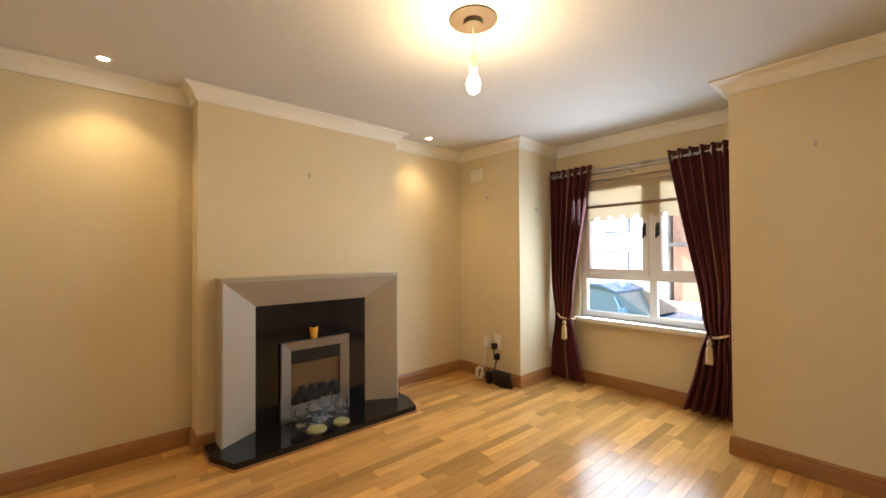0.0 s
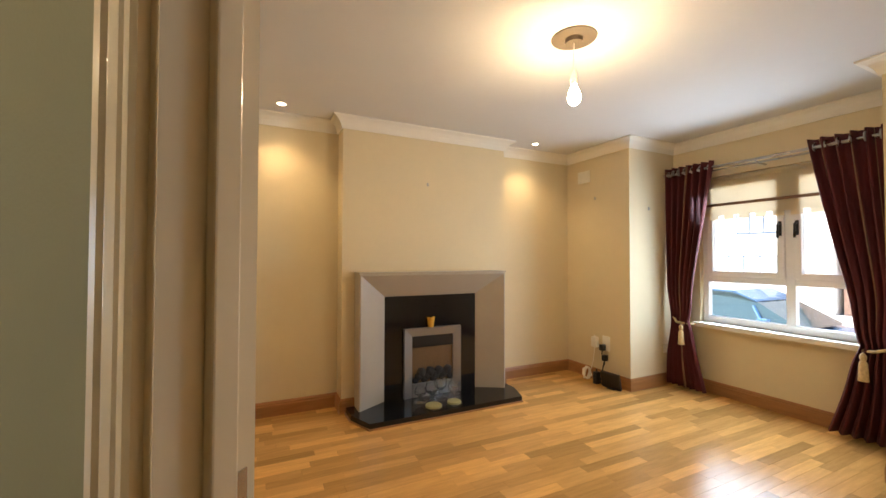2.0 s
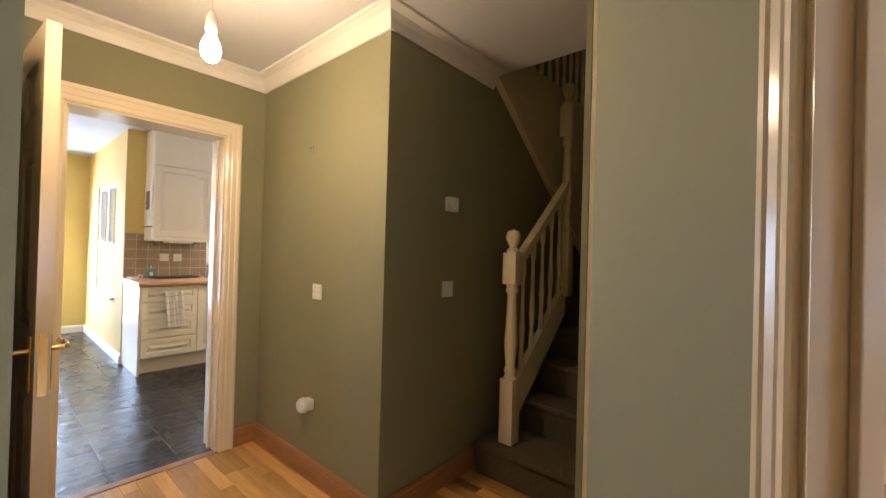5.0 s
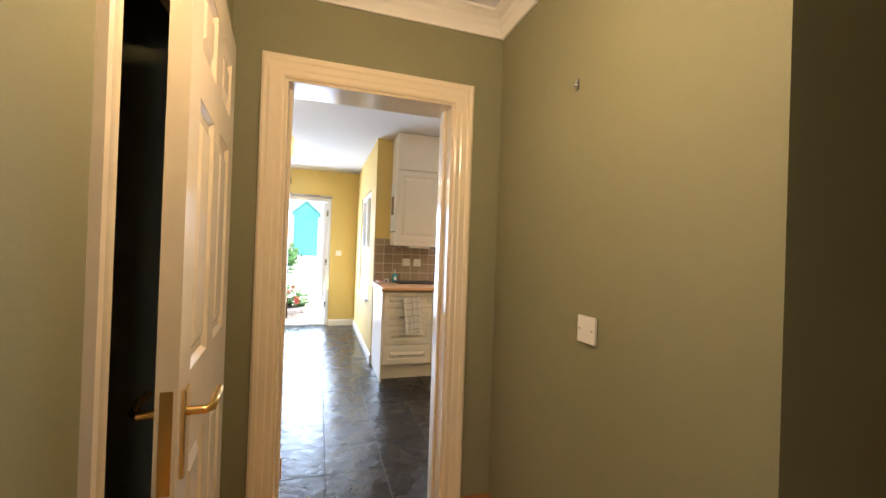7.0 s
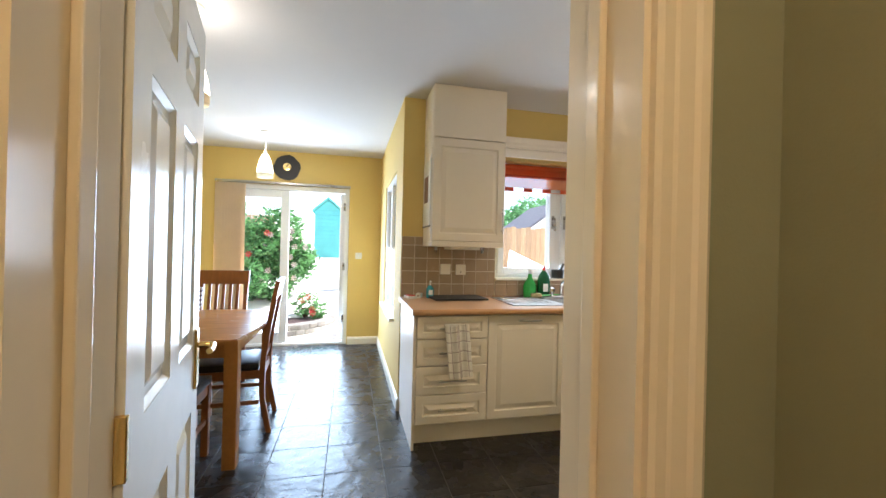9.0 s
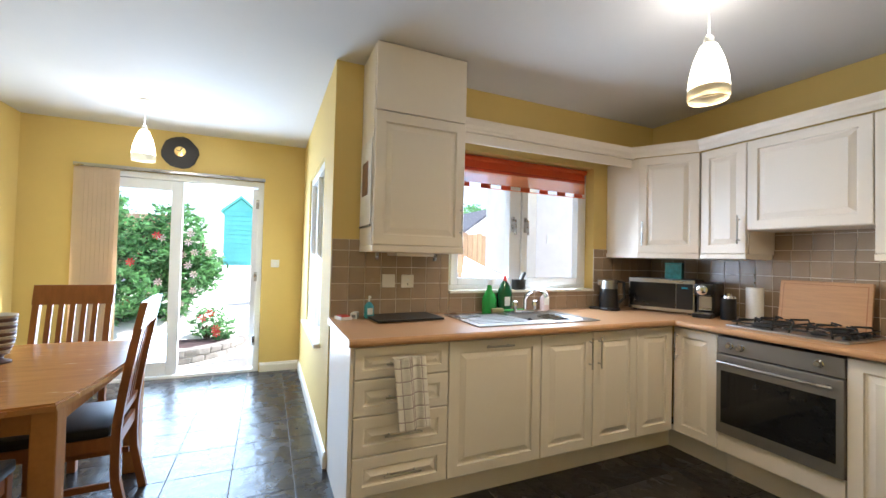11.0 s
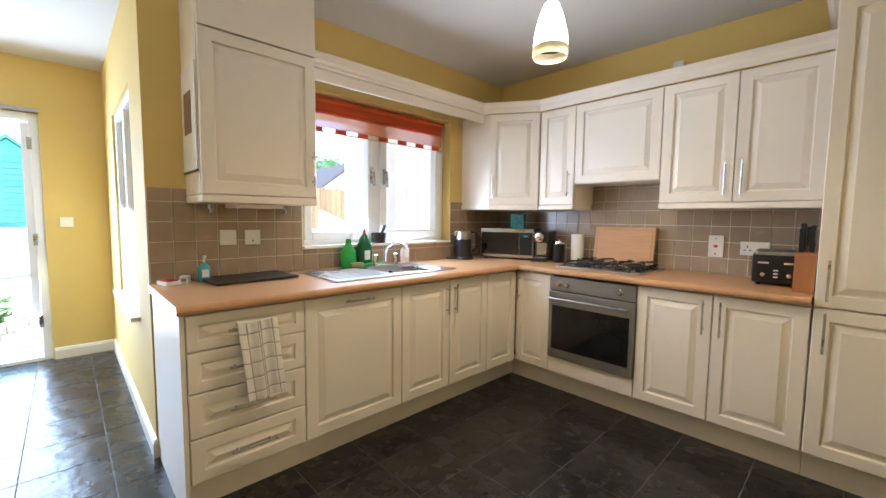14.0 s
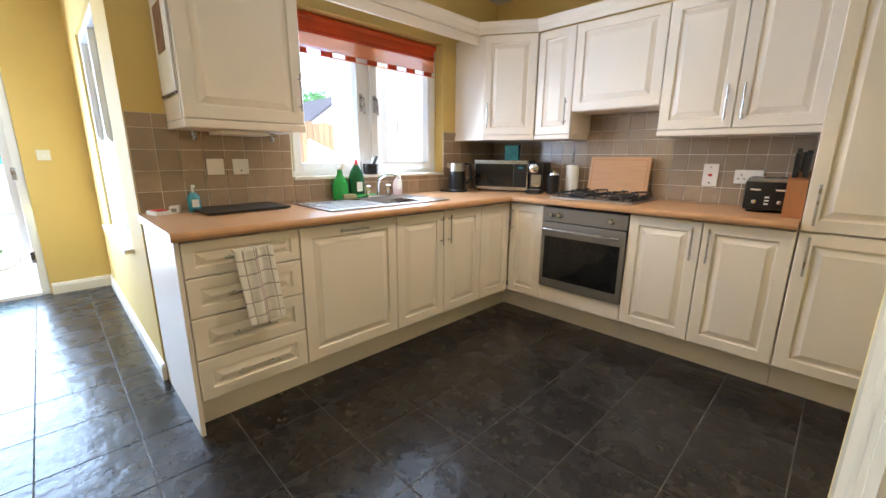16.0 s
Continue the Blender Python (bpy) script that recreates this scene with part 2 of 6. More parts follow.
def box(bm, x0, x1, y0, y1, z0, z1, bevel=0.0, m=None):
    vs = [bm.verts.new((x, y, z)) for x in (x0, x1) for y in (y0, y1) for z in (z0, z1)]
    fs = [bm.faces.new([vs[i] for i in f]) for f in
          ((0, 1, 3, 2), (4, 6, 7, 5), (0, 4, 5, 1), (2, 3, 7, 6), (0, 2, 6, 4), (1, 5, 7, 3))]
    if bevel:
        es = list({e for f in fs for e in f.edges})
        made = bmesh.ops.bevel(bm, geom=es, offset=bevel, segments=2, affect="EDGES", profile=0.6)
        vs = list({v for f in made["faces"] for v in f.verts} | {v for v in vs if v.is_valid})
    if m is not None:
        bmesh.ops.transform(bm, matrix=m, verts=vs)
    return vs


def lathe(bm, profile, x=0, y=0, z=0, steps=24, m=None):
    """A turned shape from (radius, height) pairs."""
    rings = []
    for r, h in profile:
        rings.append([bm.verts.new((x + r * math.cos(2 * math.pi * k / steps), y + r * math.sin(2 * math.pi * k / steps), z + h))
                      for k in range(steps)])
    for a, b in zip(rings, rings[1:]):
        for k in range(steps):
            bm.faces.new((a[k], a[(k + 1) % steps], b[(k + 1) % steps], b[k]))
    if profile[0][0] > 1e-4:
        bm.faces.new(rings[0][::-1])
    if profile[-1][0] > 1e-4:
        bm.faces.new(rings[-1])
    vs = [v for r in rings for v in r]
    if m is not None:
        bmesh.ops.transform(bm, matrix=m, verts=vs)
    return vs


def tube(bm, points, r, steps=8):
    """A round bar along a line of points."""
    points = [Vector(p) for p in points]
    rings = []
    for i, p in enumerate(points):
        d = (points[min(i + 1, len(points) - 1)] - points[max(i - 1, 0)]).normalized()
        a = d.orthogonal().normalized() if i == 0 else (rings_n - d * rings_n.dot(d)).normalized()
        rings_n = a
        b = d.cross(a)
        rings.append([bm.verts.new(p + r * (a * math.cos(2 * math.pi * k / steps) + b * math.sin(2 * math.pi * k / steps)))
                      for k in range(steps)])
    for a, b in zip(rings, rings[1:]):
        for k in range(steps):
            bm.faces.new((a[k], a[(k + 1) % steps], b[(k + 1) % steps], b[k]))
    bm.faces.new(rings[0][::-1])
    bm.faces.new(rings[-1])


def prism(bm, outline, axis, a, b):
    """A solid with a flat outline, drawn out along an axis. outline: pairs in the other two axes, in order."""
    def place(p, q, c):
        return {"x": (c, p, q), "y": (p, c, q), "z": (p, q, c)}[axis]
    va = [bm.verts.new(place(p, q, a)) for p, q in outline]
    vb = [bm.verts.new(place(p, q, b)) for p, q in outline]
    n = len(outline)
    bm.faces.new(va[::-1])
    bm.faces.new(vb)
    for k in range(n):
        bm.faces.new((va[k], va[(k + 1) % n], vb[(k + 1) % n], vb[k]))
    return va + vb


def mesh_of(name, bm, mat, smooth=False):
    bmesh.ops.recalc_face_normals(bm, faces=bm.faces)
    me = bpy.data.meshes.new(name)
    bm.to_mesh(me)
    bm.free()
    me.materials.append(mat)
    if smooth:
        for p in me.polygons:
            p.use_smooth = True
        me.set_sharp_from_angle(angle=radians(40))
    return me


def thing(name, label, category, m=None, group="", kind=""):
    ob = new(name)
    ob.matrix_world = m or Matrix()
    ob.empty_display_size = 0.05
    return tagged(ob, label, category, group, kind)


def part(name, bm, mat, parent, label="", smooth=False):
    ob = new(name, mesh_of(name, bm, mat, smooth))
    ob.parent = parent
    return tagged(ob, label)


def solid(name, bm, mat, label, category, kind="", m=None, smooth=False, group=""):
    ob = new(name, mesh_of(name, bm, mat, smooth))
    if m is not None:
        ob.matrix_world = m
    return tagged(ob, label, category, group, kind)


def structure(name, boxes, mat, label, category="wall"):
    bm = bmesh.new()
    for b in boxes:
        box(bm, *b)
    return solid(name, bm, mat, label, category, "structure")


def one(fn, *args, **kw):
    bm = bmesh.new()
    fn(bm, *args, **kw)
    return bm


# ---- structure: lounge, hall, kitchen ----
LC, KC = 2.43, 2.54        # ceiling heights
S2 = math.sqrt(0.5)


def diag(u0, u1, n0, n1, z0, z1):
    """Box on the diagonal doorway wall: u runs south-east along it, n north-east into the lounge."""
    bm = bmesh.new()
    box(bm, u0, u1, n0, n1, z0, z1)
    bmesh.ops.transform(bm, matrix=Matrix(((S2, S2, 0, 0), (-S2, S2, 0, 0), (0, 0, 1, 0), (0, 0, 0, 1))), verts=bm.verts)
    return bm


structure("floor", [(-2.99, 4.0, -2.6, 1.0, -0.12, -0.014), (-2.6, 4.0, 1.0, 4.2, -0.12, -0.014)], OAK_TRIM, "wooden subfloor under oak strips", "floor")
structure("floor_kitchen", [(-8.2, -2.99, -2.6, 4.2, -0.12, -0.0025), (-2.99, -2.6, 1.0, 4.2, -0.12, -0.0025)], GROUT, "dark grout bed under slate tiles", "floor")
structure("ceiling", [(-0.72, 4.0, -1.2, 3.4, LC, LC + 0.2), (-3.0, -0.72, -2.6, 1.7, LC, LC + 0.2), (-0.72, 1.6, -2.6, -1.2, LC, LC + 0.2)],
          CEILING, "white painted plaster ceiling", "ceiling")
structure("ceiling_kitchen", [(-8.2, -3.0, -2.1, 3.6, KC, KC + 0.2), (-3.0, -2.6, 0.935, 3.6, KC, KC + 0.2)], CEILING, "white painted kitchen ceiling", "ceiling")
# lounge
structure("wall_north", [(-0.72, 3.4, 3.25, 3.40, 0, LC)], CREAM_WALL, "cream painted alcove wall")
structure("wall_chimney_breast", [(0.49, 2.08, 3.06, 3.249, 0, LC)], CREAM_WALL, "cream painted chimney breast wall")
structure("wall_east", [(3.09, 3.30, 2.42, 3.25, 0, LC), (3.09, 3.30, -1.2, 0.715, 0, LC), (3.30, 3.93, 2.42, 2.55, 0, LC), (3.30, 3.93, 0.585, 0.715, 0, LC)],
          CREAM_WALL, "cream painted walls beside the bay")
structure("wall_bay", [(3.75, 3.93, 0.715, 2.42, 0, 0.66), (3.75, 3.93, 0.715, 2.42, 2.04, LC), (3.75, 3.93, 2.16, 2.42, 0.66, 2.04),
                       (3.75, 3.93, 0.715, 0.93, 0.66, 2.04)], CREAM_WALL, "cream painted wall round the bay window")
structure("wall_south_lounge", [(0.62, 3.09, -0.72, -0.57, 0, LC)], CREAM_WALL, "cream painted lounge wall")
structure("wall_west_lounge", [(-0.70, -0.52, 0.66, 3.25, 0, LC)], CREAM_WALL, "cream painted lounge side wall")
structure("wall_stairs_east", [(-0.72, -0.702, 0.66, 3.4, 0, 5.0)], OLIVE_WALL, "olive painted wall along the stairs")
for nm, n0, n1, mt, lb in (("wall_diagonal_hall", -0.02, 0.03, OLIVE_WALL, "olive painted angled hall wall"),
                           ("wall_diagonal_lounge", 0.03, 0.105, CREAM_WALL, "cream painted angled lounge wall")):
    for k, (u0, u1, z0, z1) in enumerate(((-0.955, -0.365, 0, LC), (0.44, 0.95, 0, LC), (-0.365, 0.44, 2.04, LC))):
        solid(nm, diag(u0, u1, n0, n1, z0, z1), mt, lb, "wall", "structure")
# hall
structure("wall_hall_north", [(-2.974, -1.71, 0.80, 0.93, 0, LC)], OLIVE_WALL, "olive painted hall wall")
structure("wall_stairs_west", [(-1.84, -1.71, 0.93, 3.4, 0, 5.0)], OLIVE_WALL, "dark olive painted wall beside the stairs")
structure("wall_stairs_north", [(-1.84, -0.72, 3.40, 3.55, 0, 5.0)], OLIVE_WALL, "olive painted wall behind the stairs")
structure("wall_upper_floor", [(-1.84, -0.70, 1.58, 1.70, LC + 0.2, 5.0)], OLIVE_WALL, "olive painted wall over the stair opening")
structure("ceiling_stairs", [(-1.9, -0.70, 1.5, 3.6, 5.0, 5.1)], CEILING, "white ceiling over the stairs", "ceiling")
structure("wall_hall_south", [(-2.974, -2.805, -0.52, -0.397, 0, LC), (-2.055, -1.20, -0.52, -0.397, 0, LC), (-2.805, -2.055, -0.52, -0.397, 2.03, LC)],
          OLIVE_WALL, "olive painted hall wall with a cupboard door")
structure("wall_hall_return", [(-1.33, -1.20, -2.6, -0.52, 0, LC), (-1.33, 1.7, -2.6, -2.45, 0, LC), (1.5, 1.65, -2.45, -2.2, 0, LC), (1.5, 1.65, -1.3, -0.7, 0, LC), (1.5, 1.65, -2.2, -1.3, 2.1, LC),
                               (0.55, 1.65, -0.90, -0.725, 0, LC)], OLIVE_WALL, "olive painted walls of the entrance hall")
# black walls put the shade inside the cupboard into their colour
structure("wall_cupboard", [(-2.974, -1.84, -1.2, -1.1, 0, LC), (-1.84, -1.74, -1.1, -0.52, 0, LC)], BLACK, "cupboard walls coloured black to stand for shade")
structure("wall_kitchen_hall", [(-3.0, -2.974, 0.559, 0.93, 0, LC), (-3.0, -2.974, -1.2, -0.189, 0, LC), (-3.0, -2.974, -0.189, 0.559, 1.99, LC)],
          OLIVE_WALL, "olive painted wall round the kitchen door")
# kitchen
structure("wall_kitchen_east", [(-3.17, -3.0, 0.559, 0.95, 0, KC), (-3.17, -3.0, -1.9, -0.189, 0, KC), (-3.17, -3.0, -0.189, 0.559, 1.99, KC), (-3.0, -2.60, 0.932, 1.05, 0, KC),
                                (-2.72, -2.60, 1.05, 3.6, 0, KC)], YELLOW_WALL, "yellow painted kitchen wall")
structure("wall_kitchen_north", [(-5.9, -2.72, 3.40, 3.60, 0, KC)], YELLOW_WALL, "yellow painted kitchen wall behind the hob")
structure("wall_kitchen_window", [(-5.9, -5.70, 0.562, 1.37, 0, KC), (-5.9, -5.70, 2.70, 3.40, 0, KC), (-5.9, -5.70, 1.37, 2.70, 0, 1.06),
                                  (-5.9, -5.70, 1.37, 2.70, 2.09, KC)], YELLOW_WALL, "yellow painted wall round the kitchen window")
structure("wall_dining_north", [(-8.2, -7.25, 0.562, 0.762, 0, KC), (-6.15, -5.9, 0.562, 0.762, 0, KC), (-7.25, -6.15, 0.562, 0.762, 0, 0.645), (-7.25, -6.15, 0.562, 0.762, 2.03, KC)], YELLOW_WALL, "yellow painted dining wall")
structure("wall_dining_west", [(-8.2, -8.0, 0.14, 0.562, 0, KC), (-8.2, -8.0, -2.1, -1.48, 0, KC), (-8.2, -8.0, -1.48, 0.14, 2.11, KC)],
          YELLOW_WALL, "yellow painted wall round the patio doors")
structure("wall_dining_south", [(-8.2, -3.0, -2.1, -1.9, 0, KC)], YELLOW_WALL, "yellow painted dining wall")


def sweep(bm, path, profile, place):
    """A moulding along a line in a plane, mitred; profile: pairs (distance to the left of the line, height off the plane)."""
    path = [Vector(p) for p in path]
    rows = []
    for i, p in enumerate(path):
        ns = []
        for a, b in ((i - 1, i), (i, i + 1)):
            if a >= 0 and b < len(path):
                d = (path[b] - path[a]).normalized()
                ns.append(Vector((-d.y, d.x)))
        mi = ns[0] if len(ns) == 1 else (ns[0] + ns[1]) / (1 + ns[0].dot(ns[1]))
        rows.append([bm.verts.new(place(p + mi * d, h)) for d, h in profile])
    k = len(profile)
    for a, b in zip(rows, rows[1:]):
        for j in range(k):
            bm.faces.new((a[j], a[(j + 1) % k], b[(j + 1) % k], b[j]))
    bm.faces.new(rows[0])
    bm.faces.new(rows[-1][::-1])


def flat(p, h):
    return (p.x, p.y, h)


def dpt(u, n):
    return (S2 * (u + n), S2 * (n - u))


LOUNGE_A = [dpt(0.51, 0.105), (0.7185, -0.57), (3.09, -0.57), (3.09, 0.715), (3.75, 0.715), (3.75, 2.42), (3.09, 2.42), (3.09, 3.25), (2.08, 3.25), (2.08, 3.06)]
LOUNGE_B = [(0.49, 3.06), (0.49, 3.25), (-0.52, 3.25), (-0.52, 0.6685), dpt(-0.47, 0.105)]
COVE = [(0.001, LC - 0.095), (0.012, LC - 0.095), (0.016, LC - 0.082), (0.028, LC - 0.055), (0.05, LC - 0.03), (0.078, LC - 0.016), (0.088, LC - 0.014),
        (0.09, LC - 0.001), (0.001, LC - 0.001)]
SKIRT = [(0.001, 0.0), (0.018, 0.0), (0.018, 0.085), (0.014, 0.092), (0.015, 0.102), (0.008, 0.115), (0.001, 0.118)]
SKIRT_K = [(0.001, 0.0), (0.018, 0.0), (0.018, 0.075), (0.014, 0.082), (0.012, 0.094), (0.001, 0.1)]


def moulding(name, path, profile, mat, label, category):
    bm = bmesh.new()
    sweep(bm, path, profile, flat)
    return solid(name, bm, mat, label, category, "structure")


moulding("trim_coving_lounge", LOUNGE_A + LOUNGE_B[:-1] + [dpt(-0.955, 0.105), dpt(0.51, 0.105)], COVE, COVING, "white plaster coving round the lounge ceiling", "coving")
moulding("trim_coving_hall", [(-1.71, 1.66), (-1.71, 0.80), (-2.974, 0.80), (-2.974, -0.397), (-1.20, -0.397), (-1.20, -1.5)], COVE, COVING, "white plaster coving round the hall ceiling", "coving")
moulding("baseboard_lounge", LOUNGE_A + [(1.985, 3.06)], SKIRT, OAK_TRIM, "varnished oak skirting board in the lounge", "skirting")
moulding("baseboard_alcove", [(0.595, 3.06)] + LOUNGE_B, SKIRT, OAK_TRIM, "varnished oak skirting board in the alcove", "skirting")
moulding("baseboard_hall", [(-1.71, 1.62), (-1.71, 0.80), (-2.974, 0.80), (-2.974, 0.655)], SKIRT, OAK_TRIM, "varnished oak skirting board in the hall", "skirting")
moulding("baseboard_hall_south", [(-2.974, -0.285), (-2.974, -0.397), (-2.866, -0.397)], SKIRT, OAK_TRIM, "varnished oak skirting board beside the cupboard", "skirting")
moulding("baseboard_hall_return", [(-1.97, -0.397), (-1.20, -0.397), (-1.20, -2.45)], SKIRT, OAK_TRIM, "varnished oak skirting board in the entrance", "skirting")
moulding("baseboard_angled", [dpt(-0.955, -0.02), dpt(-0.44, -0.02)], [(-d, h) for d, h in SKIRT], OAK_TRIM, "varnished oak skirting board on the angled wall", "skirting")
moulding("baseboard_dining", [(-5.70, 0.566), (-5.70, 0.562), (-8.0, 0.562), (-8.0, 0.15)], SKIRT_K, WHITE_GLOSS, "white glossy skirting board in the dining area", "skirting")
moulding("baseboard_dining_south", [(-8.0, -1.50), (-8.0, -1.9), (-3.15, -1.9), (-3.15, -0.25)], SKIRT_K, WHITE_GLOSS, "white glossy skirting board under the yellow wall", "skirting")

ARCH = [(0.0, 0.0), (0.0, -0.012), (-0.006, -0.016), (-0.018, -0.0145), (-0.022, -0.017), (-0.038, -0.018), (-0.043, -0.022), (-0.052, -0.023), (-0.058, -0.018), (-0.058, 0.0)]


def doorway(name, m, w, h, depth, mat, back=True, wide=1.0):
    """Door frame: origin at the left foot of the opening on the front face, x across, y into the wall."""
    t = thing(name, "cream glossy moulded wooden door frame and architrave", "door frame", m, kind="structure")
    for y0, s in ((0, 1), (depth, -1)) if back else ((0, 1),):
        bm = bmesh.new()
        sweep(bm, [(w, 0), (w, h), (0, h), (0, 0)], [(a * wide, b) for a, b in ARCH], lambda p, d: (p.x, y0 + s * d, p.y))
        part("architrave", bm, mat, t)
    for nm, b in (("jamb", (-0.03, 0.012, 0, depth, 0, h)), ("jamb", (w - 0.012, w + 0.03, 0, depth, 0, h)), ("head", (0.012, w - 0.012, 0, depth, h - 0.012, h + 0.01))):
        part(nm, one(box, *b), mat, t)
    for b in ((0.012, 0.026, depth * 0.42, depth * 0.42 + 0.035, 0, h - 0.012), (w - 0.026, w - 0.012, depth * 0.42, depth * 0.42 + 0.035, 0, h - 0.012)):
        part("door_stop", one(box, *b, bevel=0.003), mat, t)
    return t


def lever(parent, x, y, z, s, run):
    """Brass lever on a back plate; s: the face's side, run: way the lever points."""
    bm = bmesh.new()
    box(bm, x - 0.022, x + 0.022, min(y, y + s * 0.008), max(y, y + s * 0.008), z - 0.09, z + 0.09, 0.003)
    part("back_plate", bm, BRASS, parent, "brass back plate")
    bm = bmesh.new()
    tube(bm, [(x, y, z + 0.04), (x, y + s * 0.04, z + 0.04), (x + run * 0.012, y + s * 0.05, z + 0.04), (x + run * 0.05, y + s * 0.052, z + 0.05),
              (x + run * 0.09, y + s * 0.052, z + 0.042), (x + run * 0.115, y + s * 0.05, z + 0.045)], 0.009, 10)
    part("lever", bm, BRASS, parent, "curved brass lever handle", True)


def panel_door(name, m, w, h, mat, label, handle_at, run):
    """Six-panelled door leaf: hinge at x 0, x along the leaf, thickness along y from 0 to 0.038."""
    t = thing(name, label, "door", m, kind="structure")
    T = 0.038
    cols = ((0.105, w / 2 - 0.05), (w / 2 + 0.05, w - 0.105))
    rows = ((0.22, 0.815), (1.01, 1.605), (1.71, h - 0.11))
    bm = bmesh.new()
    for x0, x1 in ((0, 0.105), (w - 0.105, w)):
        box(bm, x0, x1, 0, T, 0.006, h)
    for z0, z1 in ((0.006, 0.22), (0.815, 1.01), (1.605, 1.71), (h - 0.11, h)):
        box(bm, 0.105, w - 0.105, 0, T, z0, z1)
    for z0, z1 in rows:
        box(bm, w / 2 - 0.05, w / 2 + 0.05, 0, T, z0, z1)
    part("leaf_frame", bm, mat, t)
    for x0, x1 in cols:
        for z0, z1 in rows:
            bm = bmesh.new()
            box(bm, x0, x1, 0.012, T - 0.012, z0, z1)
            for y0, y1 in ((0.012, 0.002), (T - 0.012, T - 0.002)):
                rings = []
                for inset, y in ((0.0, y1), (0.012, y0), (0.03, y0), (0.052, y1), (0.056, y1)):
                    rings.append([bm.verts.new(v) for v in ((x0 + inset, y, z0 + inset), (x1 - inset, y, z0 + inset), (x1 - inset, y, z1 - inset), (x0 + inset, y, z1 - inset))])
                for a, b in zip(rings, rings[1:]):
                    for k in range(4):
                        bm.faces.new((a[k], a[(k + 1) % 4], b[(k + 1) % 4], b[k]))
                bm.faces.new(rings[-1])
            part("panel", bm, mat, t)
    for s, y in ((-1, 0), (1, T)):
        lever(t, w - 0.055, y, handle_at, s, -1)
    part("lock_plate", one(box, w, w + 0.002, 0.008, T - 0.008, handle_at - 0.1, handle_at + 0.1), BRASS, t, "brass lock plate")
    for z in (0.25, 1.0, h - 0.22):
        part("hinge", one(box, -0.012, 0.0, -0.006, 0.012, z - 0.05, z + 0.05, bevel=0.002), BRASS, t, "brass hinge")
    return t


# lounge doorway on the diagonal wall, kitchen doorway, cupboard doorway
DM = Matrix(((S2, S2, 0, 0), (-S2, S2, 0, 0), (0, 0, 1, 0), (0, 0, 0, 1)))
doorway("door_frame_lounge", DM @ pose(-0.365, -0.02, 0), 0.805, 2.03, 0.125, GLOSS, wide=0.85)
doorway("door_frame_kitchen", pose(-2.974, -0.189, 0, 0, 0, 90), 0.748, 1.99, 0.196, GLOSS, wide=1.55)
doorway("door_frame_cupboard", pose(-2.055, -0.397, 0, 0, 0, 180), 0.75, 2.03, 0.12, GLOSS, back=False)
hx, hy = dpt(0.415, 0.112)
panel_door("door_1", pose(hx, hy, 0, 0, 0, 7), 0.76, 2.0, GLOSS, "open cream six-panelled lounge door with brass lever", 0.98, -1)
panel_door("door_2", pose(-3.185, -0.17, 0, 0, 0, 191), 0.73, 1.97, WHITE_GLOSS, "open cream six-panelled kitchen door with brass lever", 0.96, -1)
panel_door("door_3", pose(-2.79, -0.38, 0, 0, 0, 5.0), 0.72, 2.0, GLOSS, "cream six-panelled cupboard door left slightly ajar", 0.90, -1)
bm2 = diag(-0.353, -0.351, 0.068, 0.092, 0.90, 1.02)
solid("strike_plate", bm2, STEEL, "steel strike plate set in the door jamb", "strike plate")
# unseen glazed door, added as an opening for the hall fill lamp
fd = thing("door_front", "unseen white glazed door, added to let in fill light", "door", pose(1.57, -2.2, 0), kind="structure")
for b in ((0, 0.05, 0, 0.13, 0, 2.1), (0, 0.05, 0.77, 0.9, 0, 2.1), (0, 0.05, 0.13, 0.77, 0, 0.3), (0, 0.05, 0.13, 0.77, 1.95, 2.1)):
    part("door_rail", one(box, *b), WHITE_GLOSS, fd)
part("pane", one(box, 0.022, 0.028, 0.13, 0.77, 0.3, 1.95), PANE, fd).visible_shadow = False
structure("trim_threshold", [(-3.01, -2.955, -0.175, 0.545, -0.014, 0.004)], OAK_TRIM, "oak threshold strip in the kitchen doorway", "threshold")

# ---- lounge things ----
sx = thing("fireplace_surround", "taupe painted fireplace surround with splayed sides", "fireplace", pose(1.29, 3.058, 0.05))
bm = bmesh.new()
W, H, D = 0.695, 1.085, 0.155      # outer half width, height, projection
IW, IH = 0.445, 0.885
rings = [[(-W, 0, 0), (-W, 0, H), (W, 0, H), (W, 0, 0)], [(-W, -D, 0), (-W, -D, H), (W, -D, H), (W, -D, 0)],
         [(-W + 0.012, -D - 0.004, 0), (-W + 0.012, -D - 0.004, H - 0.012), (W - 0.012, -D - 0.004, H - 0.012), (W - 0.012, -D - 0.004, 0)],
         [(-IW, -0.022, 0), (-IW, -0.022, IH), (IW, -0.022, IH), (IW, -0.022, 0)]]
vr = [[bm.verts.new(v) for v in r] for r in rings]
for a, b in zip(vr, vr[1:]):
    for k in range(3):
        bm.faces.new((a[k], a[k + 1], b[k + 1], b[k]))
part("surround", bm, STONE, sx)
bm = bmesh.new()
for x0, x1, z0, z1 in ((-W - 0.006, W + 0.006, H + 0.001, H + 0.013), ):
    box(bm, x0, x1, -D - 0.008, 0, z0, z1, 0.003)
part("top_edge", bm, STONE, sx)
for b in ((-IW, -0.275, -0.02, -0.002, 0, IH), (0.275, IW, -0.02, -0.002, 0, IH), (-0.275, 0.275, -0.02, -0.002, 0.59, IH)):
    part("back_panel", one(box, *b), GRANITE, sx, "polished black granite back panel")
